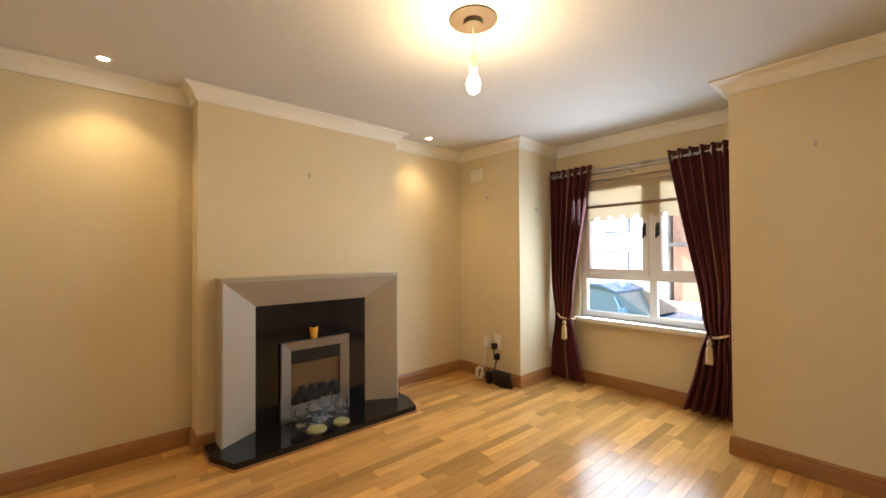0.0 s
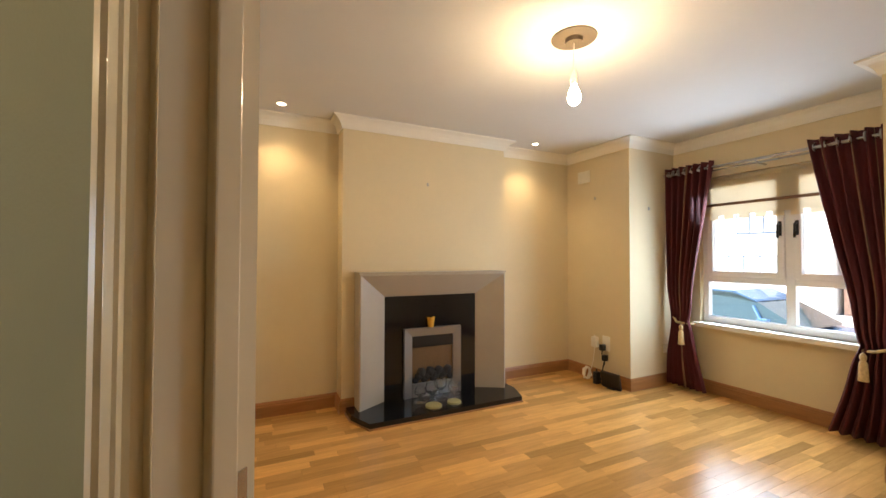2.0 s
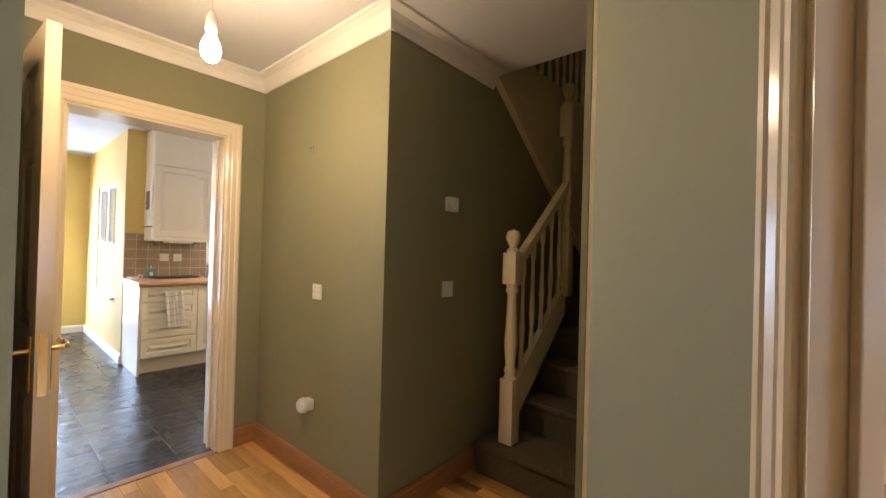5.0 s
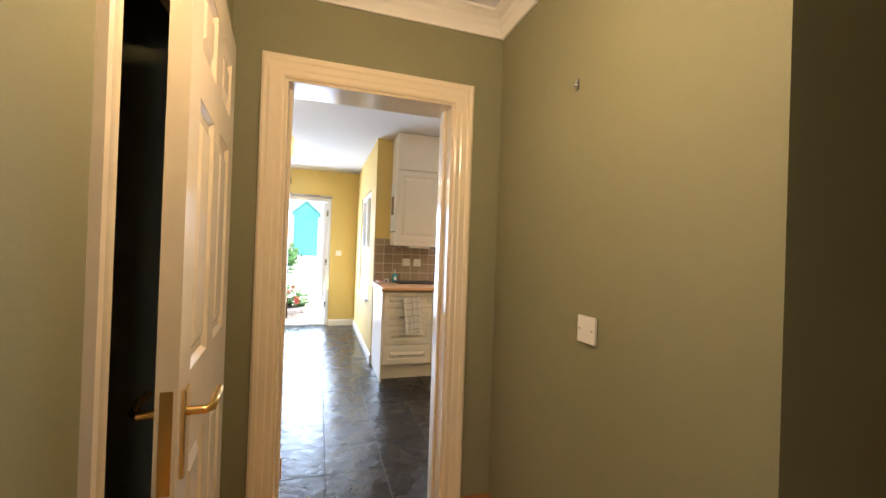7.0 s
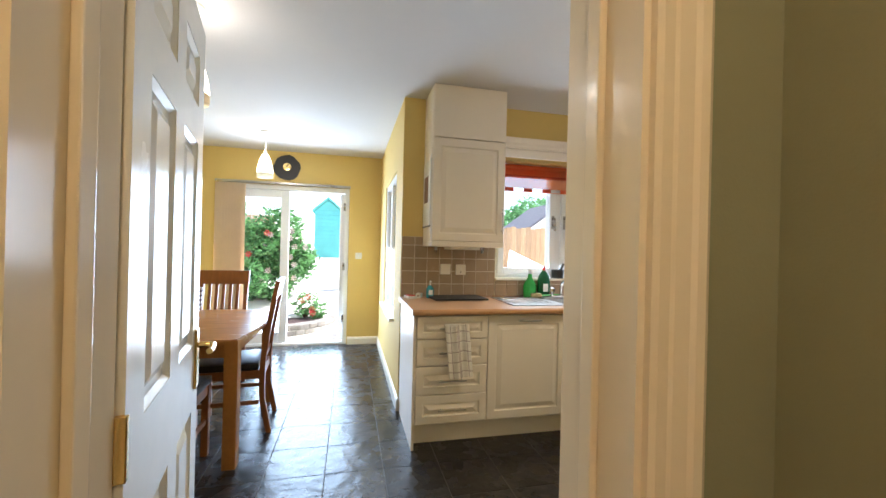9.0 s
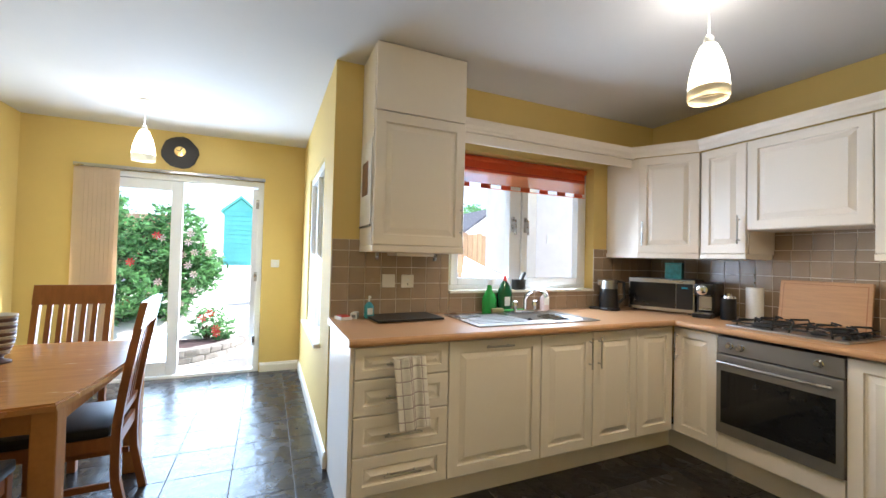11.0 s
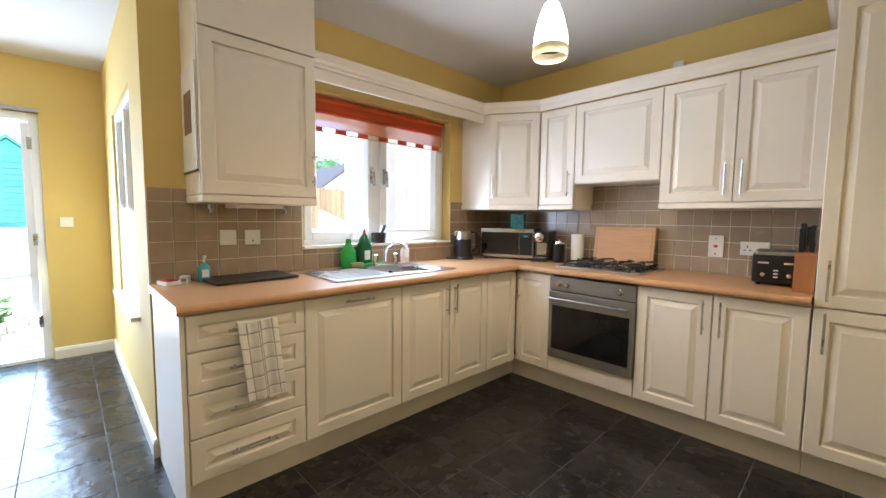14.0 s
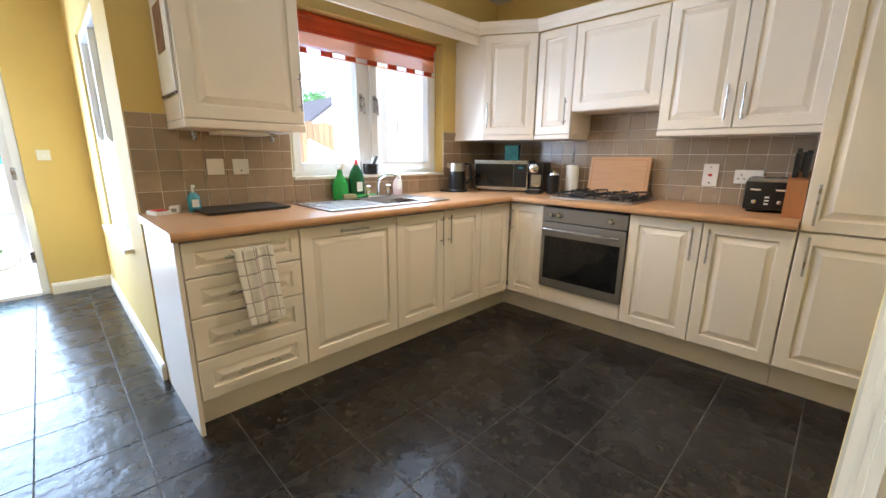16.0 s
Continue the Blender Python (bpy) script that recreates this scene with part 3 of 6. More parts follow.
fi = thing("gas_fire", "inset gas fire with brushed steel frame", "gas fire", pose(1.29, 3.036, 0.05))
bm = bmesh.new()
fr = [[(-0.275, 0), (-0.275, 0.6), (0.275, 0.6), (0.275, 0)], [(-0.275, 0), (-0.275, 0.6), (0.275, 0.6), (0.275, 0)], [(-0.2, 0), (-0.2, 0.53), (0.2, 0.53), (0.2, 0)], [(-0.2, 0), (-0.2, 0.53), (0.2, 0.53), (0.2, 0)]]
vr = [[bm.verts.new((x, y, z)) for x, z in r] for r, y in zip(fr, (0, -0.035, -0.022, 0.0))]
for a, b in zip(vr, vr[1:]):
    for k in range(3):
        bm.faces.new((a[k], a[k + 1], b[k + 1], b[k]))
part("frame", bm, SATIN_STEEL, fi, "brushed steel frame")
part("hood", one(box, -0.2, 0.2, -0.02, -0.001, 0.43, 0.53, bevel=0.004), BLACK, fi, "black hood")
part("fire_back", one(box, -0.2, 0.2, -0.004, -0.001, 0.0, 0.43), COPPER_FIRE, fi)
part("ash_tray", one(box, -0.2, 0.2, -0.03, -0.005, 0.0, 0.12, bevel=0.006), SATIN_STEEL, fi, "steel ash tray front")
for k in range(13):
    bm = bmesh.new()
    bmesh.ops.create_icosphere(bm, subdivisions=2, radius=0.03 + 0.008 * (k % 3))
    for v in bm.verts:
        v.co *= 1 + 0.25 * noise.noise(v.co * 40 + Vector((k, 0, 0)))
        v.co.y *= 0.4
    bmesh.ops.translate(bm, verts=bm.verts, vec=(-0.17 + 0.028 * k, -0.022, 0.15 + 0.03 * (k * 7 % 3)))
    part("coal", bm, COAL, fi)
bm = bmesh.new()
prism(bm, [(0.615, 2.645), (1.985, 2.645), (2.06, 2.86), (2.06, 3.056), (0.525, 3.056), (0.525, 2.86)], "z", 0.012, 0.05)
solid("hearth", bm, GRANITE, "polished black granite hearth slab on the floor", "hearth")
bm = bmesh.new()
prism(bm, [(0.608, 2.635), (1.992, 2.635), (2.07, 2.86), (2.07, 3.05), (0.515, 3.05), (0.515, 2.86)], "z", 0.0, 0.0115)
solid("hearth_trim", bm, OAK_TRIM, "thin oak trim under the granite hearth", "trim")
g = thing("gold_tumbler", "small amber gold tumbler on the fire's top edge", "glass", pose(1.27, 3.02, 0.652))
part("tumbler", one(lathe, [(0.022, 0), (0.026, 0.004), (0.036, 0.09), (0.033, 0.09), (0.024, 0.01), (0, 0.01)]), GOLD_GLASS, g, smooth=True)
for k, (x, y, h, r) in enumerate(((1.20, 2.84, 0.17, 0.055), (1.31, 2.90, 0.19, 0.055), (1.40, 2.83, 0.15, 0.05), (1.12, 2.90, 0.12, 0.05), (1.46, 2.92, 0.14, 0.045))):
    t = thing("glass_candle_holder", "clear glass candle holder standing on the granite hearth", "candle holder", pose(x, y, 0.051), group="glass holders on the hearth")
    part("glass", one(lathe, [(r, 0), (r * 1.05, 0.006), (r * 0.35, 0.02), (r * 0.3, h * 0.4), (r * 0.9, h * 0.55), (r, h * 0.75), (r * 0.8, h), (r * 0.76, h), (r * 0.92, h * 0.75), (r * 0.82, h * 0.57), (0, h * 0.46)]), GLASS, t, smooth=True)
for k, (x, y, r) in enumerate(((1.17, 2.735, 0.075), (1.36, 2.74, 0.065))):
    t = thing("candle_plate", "round pale green candle on a glass plate", "candle", pose(x, y, 0.051), group="candle plates on the hearth")
    part("plate", one(lathe, [(r, 0), (r * 1.08, 0.008), (r * 1.04, 0.010), (0, 0.006)]), GLASS, t, smooth=True)
    part("candle", one(lathe, [(r * 0.9, 0.009), (r * 0.9, 0.022), (r * 0.84, 0.026), (0, 0.024)]), CANDLE, t, smooth=True)

# bay window
win = thing("window_1", "white plastic bay window with two opening lights", "window", pose(3.80, 0.93, 0.66), kind="structure")
WW, WH = 1.23, 1.38
def bar(parent, name, b, mat=PVC, bevel=0.006):
    return part(name, one(box, *b, bevel=bevel), mat, parent)
for b in ((0, 0.06, 0, 0.05, 0, WH), (0, 0.06, WW - 0.05, WW, 0, WH), (0, 0.06, 0.05, WW - 0.05, 0, 0.06), (0, 0.06, 0.05, WW - 0.05, WH - 0.06, WH), (0, 0.06, 0.50, 0.565, 0.06, WH - 0.06),
          (0, 0.06, 0.05, 0.50, 0.385, 0.44), (0, 0.06, 0.565, WW - 0.05, 0.385, 0.44)):
    bar(win, "window_frame", b)
for y0, y1 in ((0.05, 0.50), (0.565, WW - 0.05)):
    sash = part("sash", one(box, -0.02, 0.045, y0, y0 + 0.05, 0.44, WH - 0.06, bevel=0.006), PVC, win)
    for b in ((y1 - 0.05, y1, 0.44, WH - 0.06), (y0 + 0.05, y1 - 0.05, 0.44, 0.49), (y0 + 0.05, y1 - 0.05, WH - 0.11, WH - 0.06)):
        part("sash_rail", one(box, -0.02, 0.045, *b, bevel=0.006), PVC, sash)
    hy_ = y0 + 0.025 if y0 > 0.3 else y1 - 0.025
    bm = bmesh.new()
    box(bm, -0.032, -0.02, hy_ - 0.012, hy_ + 0.012, 0.80, 0.92, 0.003)
    tube(bm, [(-0.035, hy_, 0.90), (-0.06, hy_, 0.89), (-0.065, hy_, 0.78)], 0.009)
    part("window_handle", bm, BLACK, win, "dark window handle", True)
    for z0, z1 in ((0.06, 0.385), (0.49, WH - 0.11)):
        q = part("pane", one(box, 0.02, 0.024, y0 + (0.05 if z0 > .3 else 0), y1 - (0.05 if z0 > .3 else 0), z0, z1), PANE, win)
        q.visible_shadow = False
structure("window_sill", [(3.66, 3.80, 0.90, 2.19, 0.62, 0.66)], WHITE_GLOSS, "white painted window sill in the bay", "window sill")
bl = thing("roller_blind", "cream roller blind with scalloped hem, part lowered", "blind", pose(3.775, 0.95, 2.03))
part("roller", one(tube, [(0, 0.0, -0.02), (0, 1.19, -0.02)], 0.02, 12), BLIND_CREAM, bl, smooth=True)
part("cloth", one(box, -0.004, 0.0, 0.02, 1.17, -0.36, -0.02), BLIND_CREAM, bl)
part("hem_bar", one(box, -0.012, 0.006, 0.02, 1.17, -0.27, -0.245, bevel=0.004), STRIPE, bl, "brown braid strip")
for k in range(9):
    part("scallop", one(box, -0.004, 0.0, 0.03 + 0.127 * k, 0.11 + 0.127 * k, -0.40, -0.361), BLIND_CREAM, bl)

def curtain(name, y_outer, y_inner, x, z_top):
    """Tied-back eyelet curtain, gathered in towards its outer edge at the tie."""
    t = thing(name, "burgundy striped eyelet curtain tied back with gold cord", "curtain", pose(x, 0, 0), group="lounge curtains")
    rows, cols = 40, 110
    s = 1 if y_inner > y_outer else -1
    wtop = abs(y_inner - y_outer)
    def at(u, z):
        k = abs(z - 0.66)
        spread = 0.36 + 0.64 * min(1, (max(0, z - 0.66) / (z_top - 0.66)) ** 0.8) if z > 0.66 else 0.36 + 0.46 * min(1, (0.66 - z) / 0.63) ** 0.8
        wid = wtop * spread
        off = 0.02 + 0.05 * math.exp(-(k / 0.25) ** 2)
        amp = 0.034 * (0.45 + 0.55 * spread)
        fold = math.sin(u * 2 * math.pi * 6.5 + 0.25 * math.sin(z * 3)) + 0.3 * math.sin(u * 2 * math.pi * 13 + z * 2)
        return Vector((-0.01 - amp * fold, y_outer + s * (off + u * wid), z))
    vs = {}
    bms = {False: bmesh.new(), True: bmesh.new()}
    stripes = {12, 13, 33, 55, 56, 78, 96}
    for c in range(cols):
        key = c in stripes
        bm = bms[key]
        for r in range(rows):
            z0, z1 = 0.035 + (z_top - 0.035) * r / rows, 0.035 + (z_top - 0.035) * (r + 1) / rows
            u0, u1 = c / cols, (c + 1) / cols
            bm.faces.new([bm.verts.new(at(*q)) for q in ((u0, z0), (u1, z0), (u1, z1), (u0, z1))])
    for key, nm, mt, lb in ((False, "cloth", FABRIC, ""), (True, "stripe", STRIPE, "narrow gold woven stripes")):
        bm = bms[key]
        bmesh.ops.remove_doubles(bm, verts=bm.verts, dist=0.0004)
        ob = part(nm, bm, mt, t, lb, True)
        md = ob.modifiers.new("thick", "SOLIDIFY")
        md.thickness = 0.003
    yc = [at(u, 0.66) for u in (0.0, 0.5, 1.0)]
    y0, y1 = yc[0].y, yc[2].y
    bm = bmesh.new()
    tube(bm, [((-0.07 if 0 < k < 20 else 0.0) + 0.07 * abs(math.cos(math.pi * k / 20)), y0 + (y1 - y0) * k / 20 + s * 0.012 * (k / 10 - 1), 0.70 - 0.06 * math.sin(math.pi * k / 40)) for k in range(21)], 0.011, 8)
    part("tie_cord", bm, CORD, t, "twisted gold tie cord", True)
    tas = part("tassel", one(lathe, [(0.006, 0.0), (0.018, -0.02), (0.02, -0.04), (0.012, -0.055), (0.022, -0.07), (0.028, -0.19), (0.0, -0.19)], -0.08, y1 - s * 0.03, 0.64), CORD, t, "gold tassel", True)
    for k in range(7):
        u = (k + 0.5) / 7
        bm = bmesh.new()
        p = at(u, z_top - 0.06)
        lathe(bm, [(0.022, -0.002), (0.034, -0.004), (0.034, 0.004), (0.022, 0.002)], m=pose(p.x, p.y, p.z, 90, 0, 0))
        part("eyelet", bm, STEEL, t)
    return t

curtain("curtain", 2.41, 1.95, 3.60, 2.16)
curtain("curtain", 0.73, 1.24, 3.60, 2.16)
rod = thing("curtain_pole", "brushed steel double curtain pole above the window", "curtain pole", pose(3.60, 0, 2.10))
part("pole", one(tube, [(-0.01, 0.73, 0), (-0.01, 2.41, 0)], 0.012, 12), STEEL, rod, smooth=True)
part("rear_pole", one(tube, [(0.05, 0.80, -0.02), (0.05, 2.36, -0.02)], 0.008, 10), STEEL, rod, smooth=True)
for y in (0.80, 1.60, 2.34):
    part("bracket", one(tube, [(0.149, y, -0.03), (0.05, y, -0.03), (-0.01, y, -0.012)], 0.008, 8), STEEL, rod)

# electrics in the corner
def plate(name, m, w, h, label, screws=True, dots=()):
    t = thing(name, label, "socket" if "socket" in name else "switch", m)
    part("face_plate", one(box, -w / 2, w / 2, -0.01, 0, -h / 2, h / 2, bevel=0.003), WHITE_PLASTIC, t)
    for x, z, a, b, mt in dots:
        part("insert", one(box, x - a / 2, x + a / 2, -0.0135, -0.0101, z - b / 2, z + b / 2), mt, t)
    return t
EW = 270
plate("socket", pose(3.088, 2.70, 0.40, 0, 0, EW), 0.09, 0.15, "white double wall socket plate")
def plug_in(x, y, z, mat, label):
    t = thing("plug", label, "plug", pose(x, y, z, 0, 0, EW))
    part("body", one(box, -0.022, 0.022, -0.05, 0, -0.03, 0.03, bevel=0.006), mat, t)
    part("strain_relief", one(tube, [(0, -0.03, -0.03), (0, -0.035, -0.07)], 0.006, 8), mat, t)
plug_in(3.076, 2.72, 0.36, BLACK, "black plug in the lounge socket")
plug_in(3.076, 2.69, 0.26, BLACK, "black transformer plug in the lounge socket")
t = thing("air_freshener", "white plug-in unit on the wall socket", "plug-in unit", pose(3.088, 2.83, 0.40, 0, 0, EW))
part("body", one(box, -0.035, 0.035, -0.05, 0, -0.06, 0.05, bevel=0.015), WHITE_PLASTIC, t, smooth=True)
part("nozzle", one(lathe, [(0.012, 0), (0.008, 0.012)], 0, -0.03, 0.051), WHITE_PLASTIC, t)
bm = bmesh.new()
tube(bm, [(2.99 + 0.045 * math.sin(k * 0.9) * (1 + 0.2 * math.sin(k)), 2.87 + 0.02 * math.sin(k * 1.7), 0.075 + 0.062 * math.cos(k * 0.9 + 0.2 * math.sin(k * 2))) for k in range(60)] + [(3.05, 2.84, 0.2), (3.06, 2.83, 0.35)], 0.005, 6)
solid("coiled_cable", bm, WHITE_PLASTIC, "coiled white cable hanging on the floor by the socket", "cable", smooth=True)
bm = bmesh.new()
tube(bm, [(3.04, 2.69, 0.22), (3.01, 2.69, 0.12), (3.0, 2.70, 0.03), (2.98, 2.66, 0.01), (2.97, 2.6, 0.01)], 0.006, 6)
solid("black_cable", bm, BLACK, "black cable running from the plug to the box", "cable", smooth=True)
t = thing("modem", "black flat modem box leaning on the skirting", "modem", pose(2.98, 2.56, 0.0, 0, -14, 8))
part("body", one(box, 0, 0.025, -0.11, 0.09, 0.0, 0.16, bevel=0.006), BLACK, t)
part("foot", one(box, -0.02, 0.05, -0.05, 0.03, 0.0, 0.012, bevel=0.004), BLACK, t)
t = thing("power_adapter", "black power adapter standing on the floor", "adapter", pose(2.98, 2.73, 0))
part("body", one(box, -0.03, 0.03, -0.025, 0.025, 0, 0.12, bevel=0.008), BLACK, t)
part("cable_end", one(tube, [(0, 0, 0.12), (0, 0, 0.15)], 0.006, 8), BLACK, t)
plate("socket", pose(3.58, 2.418, 0.36), 0.05, 0.085, "small white telephone socket in the bay")
t = thing("air_vent", "square cream wall vent near the ceiling", "vent", pose(3.088, 2.99, 2.15, 0, 0, EW))
part("frame", one(box, -0.085, 0.085, -0.012, 0, -0.065, 0.065, bevel=0.004), WHITE_GLOSS, t)
for k in range(5):
    part("slat", one(box, -0.065, 0.065, -0.018, -0.0121, -0.05 + 0.021 * k, -0.038 + 0.021 * k), WHITE_GLOSS, t)
for x, y, z, rz in ((3.088, 2.84, 1.90, EW), (3.36, 2.418, 1.76, 0), (1.25, 3.058, 1.93, 0), (3.088, 0.30, 1.93, EW)):
    t = thing("picture_hook", "small metal picture hook fixed in the wall", "hook", pose(x, y, z, 0, 0, rz), group="picture hooks")
    part("hook_plate", one(box, -0.008, 0.008, -0.004, 0, -0.015, 0.015), STEEL, t)
    part("hook", one(tube, [(0, -0.004, 0.005), (0, -0.014, -0.008), (0, -0.016, 0.0)], 0.003, 6), STEEL, t)

def bulb_pendant(x, y, zc, zb, label):
    t = thing("pendant_lamp", label, "pendant lamp", pose(x, y, 0))
    part("ceiling_rose", one(lathe, [(0.0, zc - 0.03), (0.045, zc - 0.03), (0.048, zc - 0.008), (0.115, zc - 0.006), (0.118, zc - 0.0005)]), ROSE_SHADED, t, smooth=True)
    part("flex", one(tube, [(0, 0, zc - 0.03), (0, 0, zb + 0.11)], 0.003, 6), WHITE_PLASTIC, t)
    part("lamp_holder", one(lathe, [(0.006, zb + 0.13), (0.018, zb + 0.10), (0.02, zb + 0.055), (0.016, zb + 0.05)]), WHITE_PLASTIC, t, smooth=True)
    part("bulb", one(lathe, [(0.013, zb + 0.05), (0.018, zb + 0.035), (0.031, zb + 0.005), (0.034, zb - 0.015), (0.029, zb - 0.04), (0.015, zb - 0.055), (0, zb - 0.06)]), BULB, t, "lit warm white bulb", True)
    return t

bulb_pendant(1.335, 1.335, LC, 2.13, "bare bulb pendant on a white ceiling rose")
bulb_pendant(-1.88, 0.092, LC, 2.02, "bare bulb pendant on the hall ceiling")
for x in (0.01, 2.41):
    t = thing("downlight", "small round recessed ceiling downlight, switched on", "downlight", pose(x, 2.98, LC), group="alcove downlights")
    part("bezel", one(lathe, [(0.026, -0.001), (0.03, -0.005), (0.042, -0.004), (0.044, -0.0005)]), WHITE_PLASTIC, t, smooth=True)
    part("lens", one(lathe, [(0.0, -0.002), (0.026, -0.002), (0.026, -0.0005)]), BULB, t, "glowing lamp face")

# ---- hall things ----
plate("switch", pose(-2.262, 0.798, 1.054), 0.086, 0.086, "white blank wall plate with two screws", dots=((-0.03, 0, 0.006, 0.004, STEEL), (0.03, 0, 0.006, 0.004, STEEL)))
plate("switch", pose(-1.708, 1.257, 1.09, 0, 0, 90), 0.086, 0.086, "white light switch on the dark wall", dots=((0, 0, 0.02, 0.03, WHITE),))
t = thing("thermostat", "white square thermostat on the dark wall", "thermostat", pose(-1.708, 1.262, 1.56, 0, 0, 90))
part("body", one(box, -0.04, 0.04, -0.035, 0, -0.04, 0.04, bevel=0.006), WHITE_PLASTIC, t)
part("dial", one(lathe, [(0.025, 0), (0.024, 0.01), (0, 0.01)], m=pose(0, -0.036, 0, 90, 0, 0)), WHITE, t)
t = thing("radiator_valve", "white plastic pipe valve cap on the hall wall", "valve", pose(-2.295, 0.798, 0.425))
part("valve_body", one(box, -0.03, 0.03, -0.035, 0, -0.03, 0.03, bevel=0.01), WHITE_PLASTIC, t)
part("cap", one(lathe, [(0.036, 0.0), (0.042, 0.01), (0.04, 0.03), (0.03, 0.042), (0, 0.044)], m=pose(0, -0.035, 0, 90, 0, 0)), WHITE_PLASTIC, t, smooth=True)
t = thing("picture_hook", "small metal picture hook on the olive wall", "hook", pose(-2.36, 0.798, 1.875), group="picture hooks")
part("hook_plate", one(box, -0.008, 0.008, -0.004, 0, -0.018, 0.018), STEEL, t)
part("hook", one(tube, [(0, -0.004, 0.005), (0, -0.014, -0.008), (0, -0.016, 0.0)], 0.003, 6), STEEL, t)

st = thing("staircase", "carpeted staircase with cream turned wooden balustrade", "staircase", pose(0, 0, 0))
X0, X1, Y0, GO, RISE = -1.53, -0.722, 1.60, 0.225, 0.19
for k in range(10):
    bm = bmesh.new()
    y0 = Y0 + GO * k - (0.10 if k == 0 else 0)
    y1 = min(Y0 + GO * (k + 1) + 0.0, 3.398)
    if y0 > 3.3:
        break
    x0 = -1.66 if k == 0 else X0
    box(bm, x0, X1, y0, y1, 0, RISE * (k + 1), 0.012)
    box(bm, x0, X1, y0 - 0.02, y0 + 0.03, RISE * (k + 1) - 0.035, RISE * (k + 1) + 0.004, 0.014)
    part("step", bm, CARPET, st)
def newel(x, y, z0, top):
    L = top - z0
    bm = bmesh.new()
    box(bm, x - 0.044, x + 0.044, y - 0.044, y + 0.044, z0, z0 + 0.30 * L, 0.006)
    box(bm, x - 0.044, x + 0.044, y - 0.044, y + 0.044, z0 + 0.74 * L, z0 + 0.89 * L, 0.006)
    lathe(bm, [(0.04, 0.30 * L), (0.032, 0.32 * L), (0.04, 0.335 * L), (0.028, 0.36 * L), (0.036, 0.42 * L), (0.04, 0.47 * L), (0.03, 0.60 * L), (0.026, 0.69 * L), (0.04, 0.71 * L), (0.034, 0.725 * L), (0.04, 0.74 * L)], x, y, z0)
    lathe(bm, [(0.036, 0.89 * L), (0.04, 0.90 * L), (0.022, 0.915 * L), (0.026, 0.925 * L), (0.042, 0.95 * L), (0.045, 0.967 * L), (0.034, 0.99 * L), (0, L)], x, y, z0)
    part("newel_post", bm, GLOSS, st, smooth=True)
NX, NY = -1.50, 1.61
newel(NX, NY, 0.19, 1.44)
newel(NX, 2.34, 1.0, 2.56)
slope = RISE / GO
def rail(z_off, w, h):
    bm = bmesh.new()
    a, b = NY + 0.03, 2.32
    prism(bm, [(a, z_off), (b, z_off + slope * (b - a)), (b, z_off + h + slope * (b - a)), (a, z_off + h)], "x", NX - w / 2, NX + w / 2)
    return bm
part("handrail", rail(1.19, 0.055, 0.06), GLOSS, st)
part("string_board", rail(0.30, 0.04, 0.22), GLOSS, st)
for k in range(5):
    y = NY + 0.125 + 0.125 * k
    zb, zt = 0.50 + slope * (y - NY - 0.03), 1.20 + slope * (y - NY - 0.03)
    L = zt - zb
    bm = bmesh.new()
    lathe(bm, [(0.018, 0), (0.018, 0.15 * L), (0.012, 0.18 * L), (0.019, 0.34 * L), (0.012, 0.6 * L), (0.011, 0.8 * L), (0.018, 0.84 * L), (0.018, L)], NX, y, zb, 10)
    part("baluster", bm, GLOSS, st, smooth=True)
# boxed-in upper flight on the stair wall
bm = bmesh.new()
prism(bm, [(1.66, 2.63), (1.66, 2.395), (2.35, 1.885), (3.398, 1.11), (3.398, 2.63)], "x", -1.708, -1.66)
solid("wall_spandrel", bm, CREAM_WALL, "cream painted boxing under the upper flight", "wall", "structure")
up = thing("landing_balustrade", "cream turned balusters on the upper landing", "balustrade", pose(0, 0, 0))
part("landing_rail", one(box, -1.71, -1.65, 1.72, 3.39, 3.36, 3.42, bevel=0.01), GLOSS, up)
for k in range(9):
    bm = bmesh.new()
    lathe(bm, [(0.018, 0), (0.018, 0.1), (0.012, 0.14), (0.019, 0.28), (0.012, 0.45), (0.018, 0.6), (0.018, 0.729)], -1.683, 2.0 + 0.13 * k, 2.631, 10)
    part("baluster", bm, GLOSS, up, smooth=True)
lamp("lounge_bulb_light", "POINT", 8.5, WARM, pose(1.335, 1.335, 2.115), radius=0.06)
lamp("hall_bulb_light", "POINT", 8.5, WARM, pose(-1.88, 0.092, 2.005), radius=0.06)
for x in (0.01, 2.41):
    lamp("downlight_beam", "SPOT", 4.5, WARM, look((x, 2.98, LC - 0.012), (x, 3.03, 0)), spot=110, radius=0.02)
# unseen lamp upstairs, added to brighten the dark stairwell
lamp("landing_light", "POINT", 0.8, WARM, pose(-1.2, 2.3, 4.5), radius=0.06)

